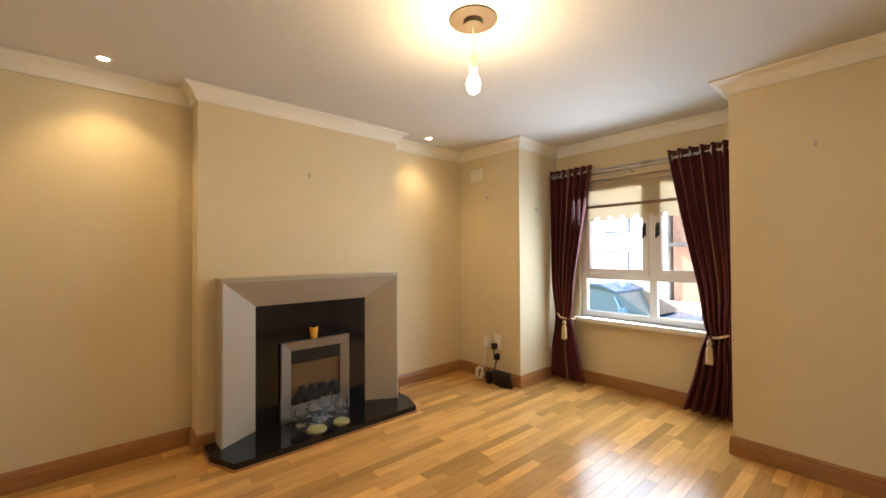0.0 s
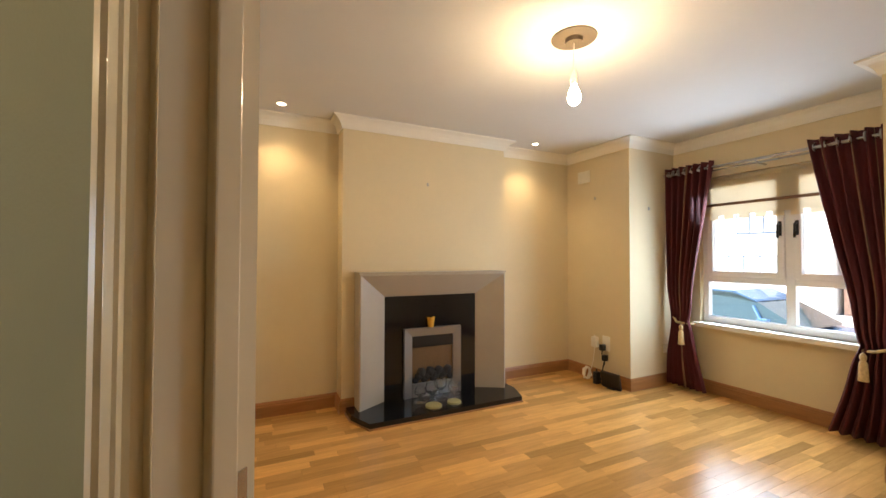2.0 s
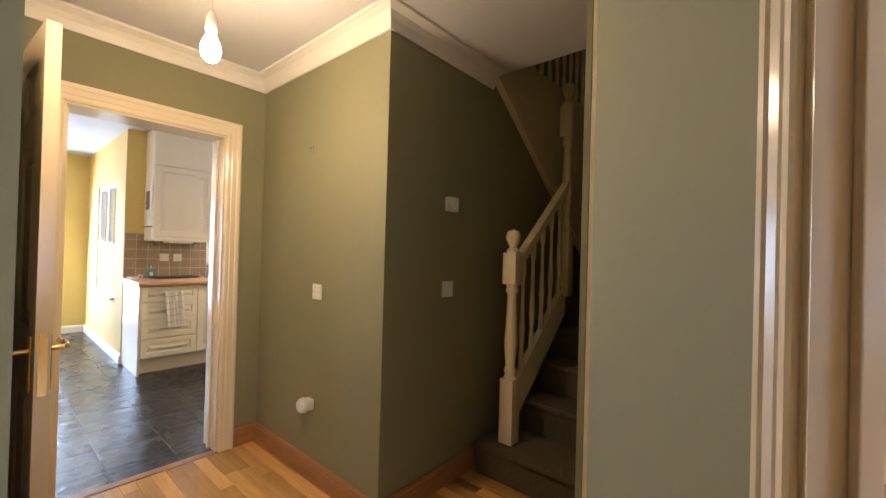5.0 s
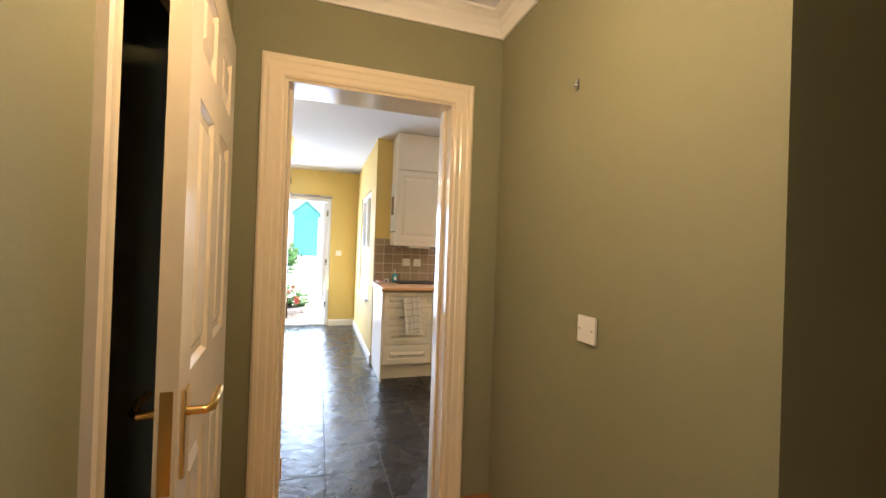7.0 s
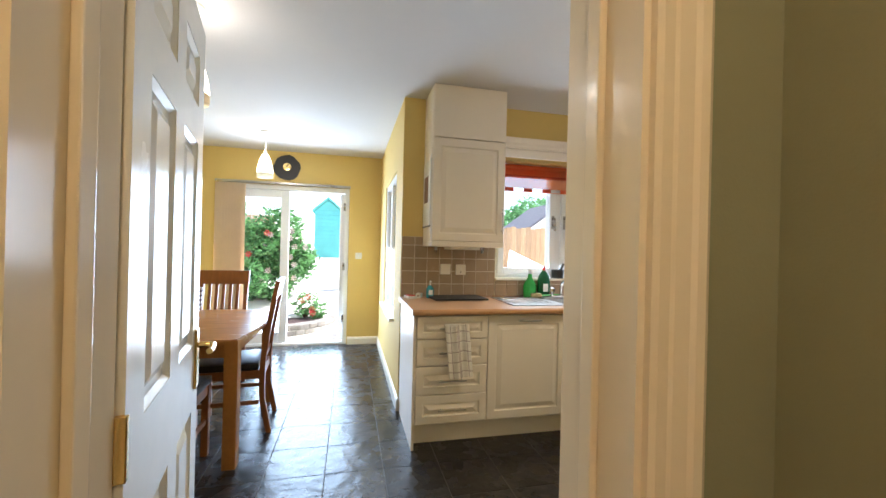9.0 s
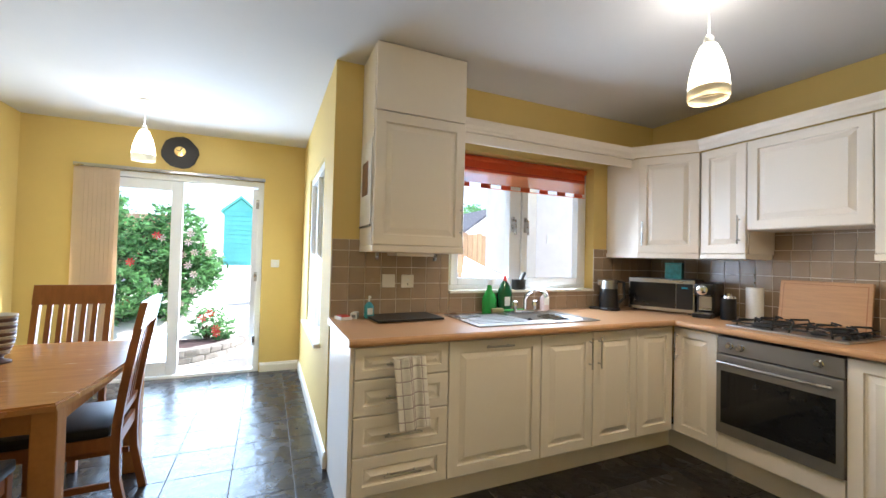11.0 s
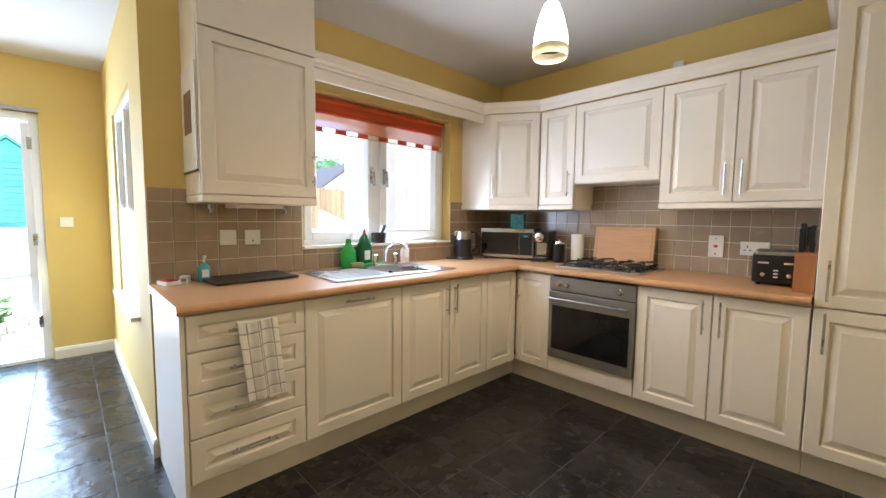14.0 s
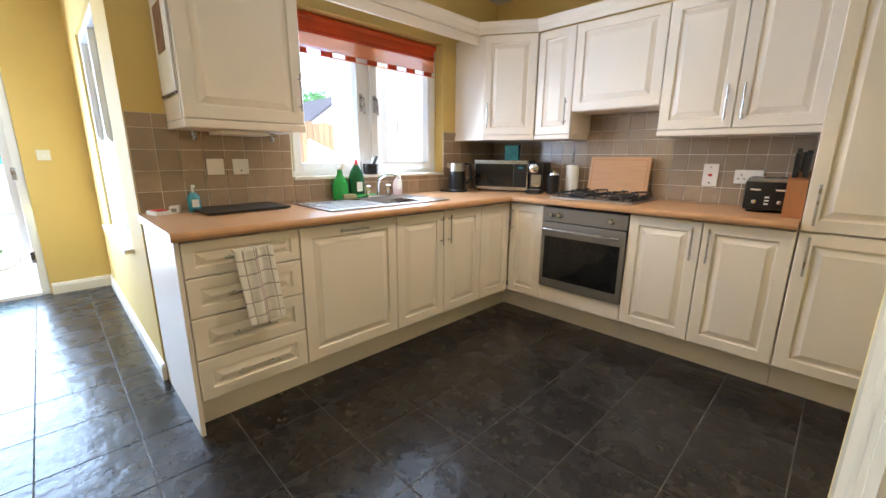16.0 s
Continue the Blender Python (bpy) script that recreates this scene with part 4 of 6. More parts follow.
# ---- kitchen things ----
def raised_front(w, h, flat_centre=False):
    """Raised-panel front: x from 0 to w, z from 0 to h, its face at y 0, 0.02 thick."""
    bm = bmesh.new()
    e = min(0.058, 0.27 * h, 0.27 * w)
    rings = []
    for inset, y in ((0, 0.02), (0, 0.004), (0.004, 0.0), (e, 0.0), (e + 0.003, 0.012), (e + 0.010, 0.013), (e + 0.038, 0.002), (e + 0.040, 0.0005), (e + 0.043, 0.0)):
        rings.append([bm.verts.new(v) for v in ((inset, y, inset), (w - inset, y, inset), (w - inset, y, h - inset), (inset, y, h - inset))])
    for a, b in zip(rings, rings[1:]):
        for k in range(4):
            bm.faces.new((a[k], a[(k + 1) % 4], b[(k + 1) % 4], b[k]))
    bm.faces.new(rings[0][::-1])
    bm.faces.new(rings[-1])
    return bm


def bar_handle(parent, x, z, length, upright):
    bm = bmesh.new()
    a, b = (-length / 2, length / 2)
    def p(s, y):
        return (x, y, z + s) if upright else (x + s, y, z)
    tube(bm, [p(a, -0.03), p(b, -0.03)], 0.0055, 8)
    for s in (a * 0.72, b * 0.72):
        tube(bm, [p(s, 0.0), p(s, -0.03)], 0.0045, 6)
    part("handle", bm, STEEL, parent, "brushed steel bar handle", True)


def shift(bm, x, y, z):
    bmesh.ops.translate(bm, verts=bm.verts, vec=(x, y, z))
    return bm


def unit(name, label, m, w, depth, z0, z1, fronts, plinth=True, back=0.034):
    """Cabinet: front at y 0, x across. fronts: (x, z, w, h, handle) with handle None or (x, z, length, upright) in the front's own measure."""
    t = thing(name, label, "cabinet", m, group="fitted kitchen units")
    part("body", one(box, 0.001, w - 0.001, back, depth, z0, z1), CABINET, t)
    if plinth:
        part("plinth", one(box, 0.0, w, 0.10, 0.118, 0.0, z0 - 0.001), CABINET, t)
    for x, z, fw, fh, handle in fronts:
        f = part("drawer_front" if name == "drawer_unit" else "cabinet_door", shift(raised_front(fw - 0.005, fh - 0.005), x + 0.0025, 0, z + 0.0025), CABINET, t)
        if handle:
            bar_handle(f, x + handle[0], z + handle[1], handle[2], handle[3])
    return t


WX, NYF = -5.035, 2.79
def west(y):
    return pose(WX, y, 0, 0, 0, 90)
def north(x):
    return pose(x, NYF, 0)
ep = thing("end_panel", "cream end panel closing the run of units", "panel", pose(WX, 0.569, 0, 0, 0, 90))
part("panel_board", one(box, 0, 0.018, 0.0, 0.655, 0, 0.879, bevel=0.002), CABINET, ep)
unit("drawer_unit", "cream four-drawer unit with raised panels", west(0.588), 0.492, 0.60, 0.15, 0.878,
     [(0, 0.718, 0.492, 0.155, (0.246, 0.075, 0.19, False)), (0, 0.543, 0.492, 0.175, (0.246, 0.088, 0.19, False)), (0, 0.353, 0.492, 0.19, (0.246, 0.095, 0.19, False)), (0, 0.160, 0.492, 0.193, (0.246, 0.097, 0.19, False))])
unit("dishwasher_unit", "cream panelled front hiding the dishwasher", west(1.08), 0.59, 0.60, 0.15, 0.878, [(0, 0.16, 0.59, 0.713, (0.295, 0.675, 0.17, False))])
unit("sink_unit", "cream two-door unit under the sink", west(1.67), 0.772, 0.60, 0.15, 0.878,
     [(0, 0.16, 0.394, 0.713, (0.36, 0.585, 0.19, True)), (0.394, 0.16, 0.378, 0.713, (0.04, 0.585, 0.19, True))])
unit("corner_unit", "cream corner unit door beside the sink", west(2.442), 0.345, 0.60, 0.15, 0.878, [(0, 0.16, 0.345, 0.713, None)])
unit("corner_unit", "cream narrow corner door next to the oven", north(-5.033), 0.293, 0.60, 0.15, 0.878, [(0, 0.16, 0.293, 0.713, (0.03, 0.585, 0.19, True))])
part("plinth_return", one(box, 0.345, 0.449, 0.10, 0.118, 0.0, 0.149), CABINET, bpy.data.objects["corner_unit"])
part("plinth_return", one(box, -0.101, 0.0, 0.10, 0.118, 0.0, 0.149), CABINET, bpy.data.objects["corner_unit.001"])
unit("base_unit", "cream two-door unit to the side of the oven", north(-4.137), 0.787, 0.60, 0.15, 0.878,
     [(0, 0.16, 0.395, 0.713, (0.355, 0.585, 0.19, True)), (0.395, 0.16, 0.392, 0.713, (0.04, 0.585, 0.19, True))])
unit("larder_unit", "tall cream larder unit with two doors", north(-3.348), 0.60, 0.60, 0.15, 2.27,
     [(0, 0.16, 0.60, 0.713, (0.045, 0.60, 0.19, True)), (0, 0.875, 0.60, 1.385, (0.045, 0.13, 0.19, True))])
bm = bmesh.new()
sweep(bm, [(-3.350, 3.398), (-3.350, 2.790), (-2.745, 2.790)], [(0.0, 2.272), (-0.02, 2.276), (-0.024, 2.29), (-0.045, 2.32), (-0.05, 2.34), (0.0, 2.34)], flat)
solid("larder_cornice", bm, CABINET, "cream moulded cornice on the larder unit", "cornice")

ov = thing("oven", "built-in stainless steel oven with dark glass", "oven", north(-4.738))
part("body", one(box, 0.002, 0.598, 0.025, 0.58, 0.16, 0.862), BLACK, ov)
part("filler_panel", one(box, 0.002, 0.598, 0.0, 0.02, 0.162, 0.272, bevel=0.002), CABINET, ov, "cream filler panel")
part("plinth", one(box, 0.0, 0.60, 0.10, 0.118, 0.0, 0.155), CABINET, ov, "cream plinth")
part("control_panel", one(box, 0.002, 0.598, -0.006, 0.025, 0.765, 0.862, bevel=0.003), SATIN_STEEL, ov, "brushed steel control panel")
dr = part("oven_door", one(box, 0.002, 0.598, -0.016, 0.018, 0.278, 0.758, bevel=0.004), SATIN_STEEL, ov)
part("door_glass", one(box, 0.03, 0.57, -0.019, -0.0165, 0.345, 0.66, bevel=0.001), OVEN_GLASS, dr, "dark tinted glass")
bm = bmesh.new()
tube(bm, [(0.03 + 0.054 * k, -0.058 - 0.008 * math.sin(math.pi * k / 10), 0.715) for k in range(11)], 0.009, 10)
for x in (0.06, 0.54):
    tube(bm, [(x, -0.016, 0.715), (x, -0.06, 0.715)], 0.008, 8)
part("door_handle", bm, STEEL, dr, "curved steel handle", True)
for x in (0.075, 0.135, 0.50):
    part("knob", one(lathe, [(0.021, 0), (0.021, 0.004), (0.017, 0.007), (0.0155, 0.026), (0.013, 0.029), (0, 0.029)], m=pose(x, -0.007, 0.815, 90, 0, 0)), CHROME, ov, "steel control knob", True)

# worktop in two runs, round the sink bowl
NOSE = [(-0.005, 0.882), (0.028, 0.882), (0.036, 0.888), (0.04, 0.90), (0.037, 0.912), (0.028, 0.92), (-0.005, 0.92)]
wt = thing("worktop", "beech laminate worktop with rounded front edge", "worktop", pose(0, 0, 0))
for b in ((-5.698, -5.03, 0.555, 1.72, 0.882, 0.92), (-5.698, -5.03, 2.12, 3.398, 0.882, 0.92), (-5.17, -5.03, 1.72, 2.12, 0.882, 0.92), (-5.698, -5.53, 1.72, 2.12, 0.882, 0.92), (-5.03, -3.352, 2.785, 3.398, 0.882, 0.92)):
    part("slab", one(box, *b), WORKTOP, wt)
bm = bmesh.new()
sweep(bm, [(-3.352, 2.785), (-5.03, 2.785), (-5.03, 0.555)], NOSE, flat)
part("front_edge", bm, WORKTOP, wt)

# wall units
tw = unit("boiler_cabinet", "tall cream wall cabinet reaching the ceiling", pose(-5.35, 0.735, 0, 0, 0, 90), 0.572, 0.348, 1.372, 2.535, [(0, 1.372, 0.572, 0.768, (0.545, 0.16, 0.19, True))], plinth=False)
part("top_panel", one(box, 0.002, 0.57, 0.0, 0.02, 2.145, 2.534, bevel=0.002), CABINET, tw, "plain cream upper panel")
part("light_pelmet", one(box, 0.0, 0.572, -0.004, 0.348, 1.333, 1.371, bevel=0.006), CABINET, tw)
t = thing("calendar", "paper wall calendar hanging on the cabinet side", "calendar", pose(-5.52, 0.734, 1.73))
part("page", one(box, -0.15, 0.13, -0.006, -0.001, -0.24, 0.26), PAPER, t)
part("picture", one(box, -0.09, 0.05, -0.009, -0.0065, -0.06, 0.14), PICTURE_A, t, "dark printed photograph")
part("spiral_binding", one(tube, [(-0.15, -0.005, -0.245), (0.13, -0.005, -0.245)], 0.006, 6), BLACK, t)
t = thing("extractor_underside", "boiler pipes and fitting under the wall cabinet", "fitting", pose(-5.52, 1.02, 1.332))
part("tray", one(box, -0.1, 0.1, -0.12, 0.12, -0.02, -0.001, bevel=0.004), WHITE_PLASTIC, t)
for y in (-0.2, 0.19):
    part("pipe", one(tube, [(-0.05, y, -0.001), (-0.05, y, -0.03), (-0.06, y, -0.04)], 0.012, 8), STEEL, t)

UY = 3.07
def nunit(x, w, z0, fronts, label):
    u = unit("wall_unit", label, pose(x, UY, 0), w, 0.328, z0, 2.125, fronts, plinth=False)
    return u
def light_strip(u, x0, x1):
    part("light_pelmet", one(box, x0, x1, -0.004, 0.30, 1.345, 1.380, bevel=0.006), CABINET, u)
u = nunit(-5.04, 0.305, 1.381, [(0, 1.381, 0.305, 0.742, (0.265, 0.16, 0.19, True))], "cream single-door wall unit beside the hood")
light_strip(u, 0, 0.305)
nunit(-4.735, 0.60, 1.535, [(0, 1.535, 0.60, 0.588, None)], "cream panelled cooker hood cover unit")
u = nunit(-4.135, 0.783, 1.381, [(0, 1.381, 0.395, 0.742, (0.355, 0.14, 0.19, True)), (0.395, 1.381, 0.388, 0.742, (0.04, 0.14, 0.19, True))], "cream two-door wall unit beside the larder")
light_strip(u, 0, 0.783)
# diagonal corner wall unit
A, B = Vector((-5.385, 2.845)), Vector((-5.042, 3.068))
ang = math.degrees(math.atan2((B - A).y, (B - A).x))
cu = thing("corner_wall_unit", "cream angled corner wall unit with one door", "cabinet", pose(A.x, A.y, 0, 0, 0, ang), group="fitted kitchen units")
cl = (B - A).length
inv = pose(A.x, A.y, 0, 0, 0, ang).inverted()
bm = bmesh.new()
prism(bm, [(-5.698, 2.85), (-5.388, 2.85), (-5.055, 3.085), (-5.043, 3.398), (-5.698, 3.398)], "z", 1.381, 2.125)
bmesh.ops.transform(bm, matrix=inv, verts=bm.verts)
part("body", bm, CABINET, cu)
f = part("cabinet_door", shift(raised_front(cl - 0.006, 0.738), 0.003, -0.012, 1.383), CABINET, cu)
bar_handle(f, 0.035, 1.53, 0.19, True)
bm = bmesh.new()
prism(bm, [(-5.698, 2.84), (-5.38, 2.84), (-5.042, 3.06), (-5.042, 3.38), (-5.698, 3.38)], "z", 1.345, 1.380)
bmesh.ops.transform(bm, matrix=inv, verts=bm.verts)
part("light_pelmet", bm, CABINET, cu)
bm = bmesh.new()
CORN = [(0.0, 2.127), (-0.016, 2.127), (-0.02, 2.14), (-0.026, 2.15), (-0.03, 2.17), (-0.045, 2.19), (-0.05, 2.205), (0.0, 2.205)]
sweep(bm, [(-5.44, 1.309), (-5.44, 2.82), (-5.385, 2.842), (-5.042, 3.065), (-3.352, 3.065)], CORN, flat)
solid("cabinet_cornice", bm, CABINET, "cream moulded cornice along the wall units", "cornice")
bm = bmesh.new()
box(bm, -5.458, -5.44, 1.309, 2.845, 2.06, 2.126, 0.004)
box(bm, -5.458, -5.42, 1.309, 2.845, 2.1265, 2.204)
solid("window_pelmet", bm, CABINET, "cream pelmet board bridging above the window", "pelmet")

# kitchen window
kw = thing("window_2", "white plastic kitchen window with two casements", "window", pose(-5.79, 1.37, 1.06), kind="structure")
KWW, KWH = 1.33, 1.03
for b in ((-0.06, 0, 0, 0.05, 0, KWH), (-0.06, 0, KWW - 0.05, KWW, 0, KWH), (-0.06, 0, 0.05, KWW - 0.05, 0, 0.05), (-0.06, 0, 0.05, KWW - 0.05, KWH - 0.05, KWH), (-0.06, 0, 0.60, 0.66, 0.05, KWH - 0.05)):
    bar(kw, "window_frame", b)
for y0, y1 in ((0.05, 0.60), (0.66, KWW - 0.05)):
    sash = part("sash", one(box, -0.05, 0.02, y0, y0 + 0.055, 0.05, KWH - 0.05, bevel=0.006), PVC, kw)
    for b in ((y1 - 0.055, y1, 0.05, KWH - 0.05), (y0 + 0.055, y1 - 0.055, 0.05, 0.105), (y0 + 0.055, y1 - 0.055, KWH - 0.105, KWH - 0.05)):
        part("sash_rail", one(box, -0.05, 0.02, *b, bevel=0.006), PVC, sash)
    hy_ = y1 - 0.028 if y0 < 0.3 else y0 + 0.028
    bm = bmesh.new()
    box(bm, 0.02, 0.032, hy_ - 0.012, hy_ + 0.012, 0.46, 0.58, 0.003)
    tube(bm, [(0.035, hy_, 0.56), (0.06, hy_, 0.55), (0.065, hy_, 0.44)], 0.009)
    part("window_handle", bm, STEEL, kw, "steel window handle", True)
    q = part("pane", one(box, -0.02, -0.016, y0 + 0.055, y1 - 0.055, 0.105, KWH - 0.105), PANE, kw)
    q.visible_shadow = False
structure("window_sill_kitchen", [(-5.79, -5.675, 1.375, 2.695, 1.06, 1.078)], WHITE_GLOSS, "white tiled kitchen window sill", "window sill")
kb = thing("kitchen_blind", "orange red striped roller blind with cut hem", "blind", pose(-5.765, 1.40, 2.08))
part("roller", one(tube, [(0, 0, -0.02), (0, 1.27, -0.02)], 0.018, 12), BLIND_RED, kb, smooth=True)
part("cloth", one(box, -0.003, 0.0, 0.01, 1.26, -0.09, -0.02), BLIND_RED, kb)
part("band", one(box, -0.004, 0.001, 0.01, 1.26, -0.115, -0.0901), BLIND_DARK, kb, "dark red woven band")
part("sheer_band", one(box, -0.003, 0.0, 0.01, 1.26, -0.205, -0.1151), BLIND_SHEER, kb, "sheer orange lower band")
for k in range(7):
    part("scallop", one(box, -0.003, 0.0, 0.07 + 0.18 * k, 0.155 + 0.18 * k, -0.235, -0.2052), BLIND_DARK, kb)
part("hem_bar", one(box, -0.004, 0.003, 0.01, 1.26, -0.239, -0.2352), BLIND_RED, kb)

# sink, tap
sk = thing("sink", "stainless steel sink with drainer and one bowl", "sink", pose(-5.36, 1.75, 0.921))
bm = bmesh.new()
for b in ((-0.245, 0.245, -0.45, -0.03, 0, 0.006), (0.18, 0.245, -0.03, 0.37, 0, 0.006), (-0.245, -0.16, -0.03, 0.37, 0, 0.006), (-0.245, 0.245, 0.37, 0.45, 0, 0.006)):
    box(bm, *b)
part("rim", bm, STEEL, sk)
bm = bmesh.new()
rings = []
for inset, z in ((0, 0.005), (0.01, -0.01), (0.02, -0.13), (0.05, -0.15)):
    rings.append([bm.verts.new(v) for v in ((-0.16 + inset, -0.03 + inset, z), (0.18 - inset, -0.03 + inset, z), (0.18 - inset, 0.37 - inset, z), (-0.16 + inset, 0.37 - inset, z))])
for a, b in zip(rings, rings[1:]):
    for k in range(4):
        bm.faces.new((a[k], b[k], b[(k + 1) % 4], a[(k + 1) % 4]))
bm.faces.new(rings[-1])
part("bowl", bm, STEEL, sk)
for k in range(7):
    part("drainer_ridge", one(box, -0.16 + 0.05 * k, -0.14 + 0.05 * k, -0.41, -0.09, 0.0062, 0.010, bevel=0.0015), STEEL, sk)
part("plug", one(lathe, [(0.03, 0), (0.03, 0.012), (0.012, 0.02), (0, 0.02)], 0.05, 0.15, -0.149), BLACK, sk, smooth=True)
part("overflow", one(lathe, [(0.022, 0), (0.022, 0.004), (0, 0.004)], m=pose(-0.139, 0.17, -0.05, 0, 90, 0)), BLACK, sk)
tp = thing("mixer_tap", "chrome kitchen mixer tap with two handles", "tap", pose(-5.555, 1.92, 0.927))
part("tap_base", one(box, -0.025, 0.025, -0.10, 0.10, 0, 0.02, bevel=0.008), CHROME, tp, smooth=True)
bm = bmesh.new()
tube(bm, [(0, 0, 0.015), (0, 0, 0.09)] + [(0.02 + 0.21 * (k / 8), 0, 0.10 + 0.075 * math.sin(math.pi * (0.12 + 0.62 * k / 8))) for k in range(9)] + [(0.245, 0, 0.13)], 0.012, 10)
part("spout", bm, CHROME, tp, smooth=True)
for y in (-0.085, 0.085):
    part("tap_handle", one(lathe, [(0.012, 0.018), (0.013, 0.045), (0.024, 0.05), (0.022, 0.08), (0.014, 0.085), (0, 0.086)], 0, y, 0, 12), CHROME, tp, smooth=True)

# hob
hb = thing("gas_hob", "stainless steel gas hob with black pan supports", "hob", pose(-4.44, 3.10, 0.921))
part("hob_plate", one(box, -0.29, 0.29, -0.245, 0.245, 0, 0.012, bevel=0.005), STEEL, hb)
for x, y, r in ((-0.15, 0.11, 0.045), (0.13, 0.12, 0.055), (-0.15, -0.12, 0.055), (0.12, -0.12, 0.035)):
    bn = part("burner", one(lathe, [(r, 0.0121), (r * 1.05, 0.02), (r * 0.9, 0.028), (r * 0.75, 0.03), (r * 0.75, 0.036), (0, 0.038)], x, y), IRON, hb, smooth=True)
    bm = bmesh.new()
    for a in range(4):
        ca, sa = math.cos(a * math.pi / 2 + math.pi / 4), math.sin(a * math.pi / 2 + math.pi / 4)
        tube(bm, [(x + 0.03 * ca, y + 0.03 * sa, 0.05), (x + 0.12 * ca, y + 0.12 * sa, 0.052), (x + 0.135 * ca, y + 0.135 * sa, 0.013)], 0.0055, 6)
    for a in range(4):
        ca, sa = math.cos(a * math.pi / 2), math.sin(a * math.pi / 2)
        tube(bm, [(x + 0.11 * (ca - sa), y + 0.11 * (sa + ca), 0.035), (x + 0.11 * (-sa - ca), y + 0.11 * (ca - sa), 0.035)], 0.005, 6)
    part("pan_support", bm, IRON, hb, "cast iron pan support")
for k in range(4):
    part("knob", one(lathe, [(0.017, 0.0121), (0.016, 0.03), (0.012, 0.033), (0, 0.033)], 0.245, -0.15 + 0.075 * k), BLACK, hb, smooth=True)

# worktop things
ZW = 0.921
t = thing("slate_board", "black slate serving board lying on the worktop", "board", pose(-5.53, 1.02, ZW, 0, 0, 4))
part("board", one(box, -0.15, 0.13, -0.24, 0.19, 0.004, 0.016, bevel=0.003), SLATE_BOARD, t)
for x, y in ((-0.12, -0.2), (0.1, -0.2), (-0.12, 0.16), (0.1, 0.16)):
    part("foot", one(lathe, [(0.008, 0), (0.008, 0.005)], x, y), BLACK, t)
t = thing("hand_soap", "small soap pump bottle with teal liquid", "soap bottle", pose(-5.615, 0.79, ZW))
part("bottle", one(lathe, [(0.028, 0), (0.03, 0.01), (0.03, 0.075), (0.014, 0.095), (0.012, 0.1)]), BLUE_SOAP, t, smooth=True)
part("pump", one(tube, [(0, 0, 0.1), (0, 0, 0.135), (0.03, 0.0, 0.135), (0.036, 0, 0.128)], 0.006, 8), WHITE, t)
part("label_patch", one(box, 0.0302, 0.0312, -0.016, 0.016, 0.025, 0.065), WHITE, t, "plain white label")
t = thing("small_carton", "small grey and white carton on the worktop corner", "box", pose(-5.63, 0.705, ZW, 0, 0, -20))
part("carton_body", one(box, -0.04, 0.04, -0.02, 0.02, 0, 0.035, bevel=0.002), WHITE, t)
part("label_patch", one(box, 0.0402, 0.041, -0.012, 0.012, 0.008, 0.026), SATIN_STEEL, t, "plain grey label")
t = thing("card_box", "small white box and cards on the worktop corner", "box", pose(-5.60, 0.63, ZW, 0, 0, 15))
part("box_body", one(box, -0.05, 0.05, -0.035, 0.035, 0, 0.02, bevel=0.003), WHITE, t)
part("card", one(box, -0.03, 0.045, -0.03, 0.02, 0.0205, 0.026), RED, t, "red printed card")
def bottle(name, label, x, y, prof, mat, cap, capmat, patch):
    t = thing(name, label, "bottle", pose(x, y, ZW, 0, 0, 0))
    b = bmesh.new()
    lathe(b, prof, steps=20)
    for v in b.verts:
        v.co.x *= 0.62
    part("bottle_body", b, mat, t, smooth=True)
    part("cap", cap, capmat, t, smooth=True)
    part("label_patch", one(box, 0.62 * prof[2][0] + 0.0005, 0.62 * prof[2][0] + 0.002, -0.022, 0.022, 0.05, 0.115), patch, t, "plain label patch")
bottle("spray_bottle", "green cleaning spray bottle by the sink", -5.63, 1.665, [(0.052, 0), (0.058, 0.01), (0.058, 0.10), (0.040, 0.135), (0.022, 0.165), (0.017, 0.20)], GREEN_BOTTLE,
       one(box, -0.015, 0.05, -0.012, 0.012, 0.2005, 0.245, bevel=0.006), WHITE, GREEN_BOTTLE)
bottle("dish_soap", "dark green washing-up liquid bottle with red cap", -5.64, 1.80, [(0.054, 0), (0.058, 0.01), (0.058, 0.15), (0.044, 0.19), (0.016, 0.23)], DARK_GREEN,
       one(lathe, [(0.014, 0.2305), (0.012, 0.255), (0.006, 0.265), (0, 0.265)]), RED, WHITE)
t = thing("dish_brush", "green washing-up brush lying behind the sink", "brush", pose(-5.585, 1.77, ZW + 0.007, 0, 0, 80))
part("brush_handle", one(tube, [(-0.02, 0, 0.012), (0.1, 0, 0.016), (0.16, 0, 0.014)], 0.009, 8), GREEN_BOTTLE, t)
part("sponge", one(box, -0.11, -0.02, -0.03, 0.03, 0.0, 0.03, bevel=0.005), CANDLE, t, "yellow sponge scourer")
bottle("soap_bottle", "clear pink liquid soap bottle behind the tap", -5.60, 2.13, [(0.036, 0), (0.04, 0.01), (0.04, 0.1), (0.014, 0.13), (0.012, 0.14)], CLEAR_SOAP,
       one(tube, [(0, 0, 0.141), (0, 0, 0.17), (0.03, 0, 0.17)], 0.006, 8), WHITE, WHITE)
t = thing("mortar_and_pestle", "dark granite mortar with pestle on the sill", "mortar", pose(-5.725, 1.98, 1.079))
part("mortar", one(lathe, [(0.045, 0), (0.052, 0.005), (0.055, 0.075), (0.046, 0.075), (0.038, 0.02), (0, 0.015)]), SLATE_BOARD, t, smooth=True)
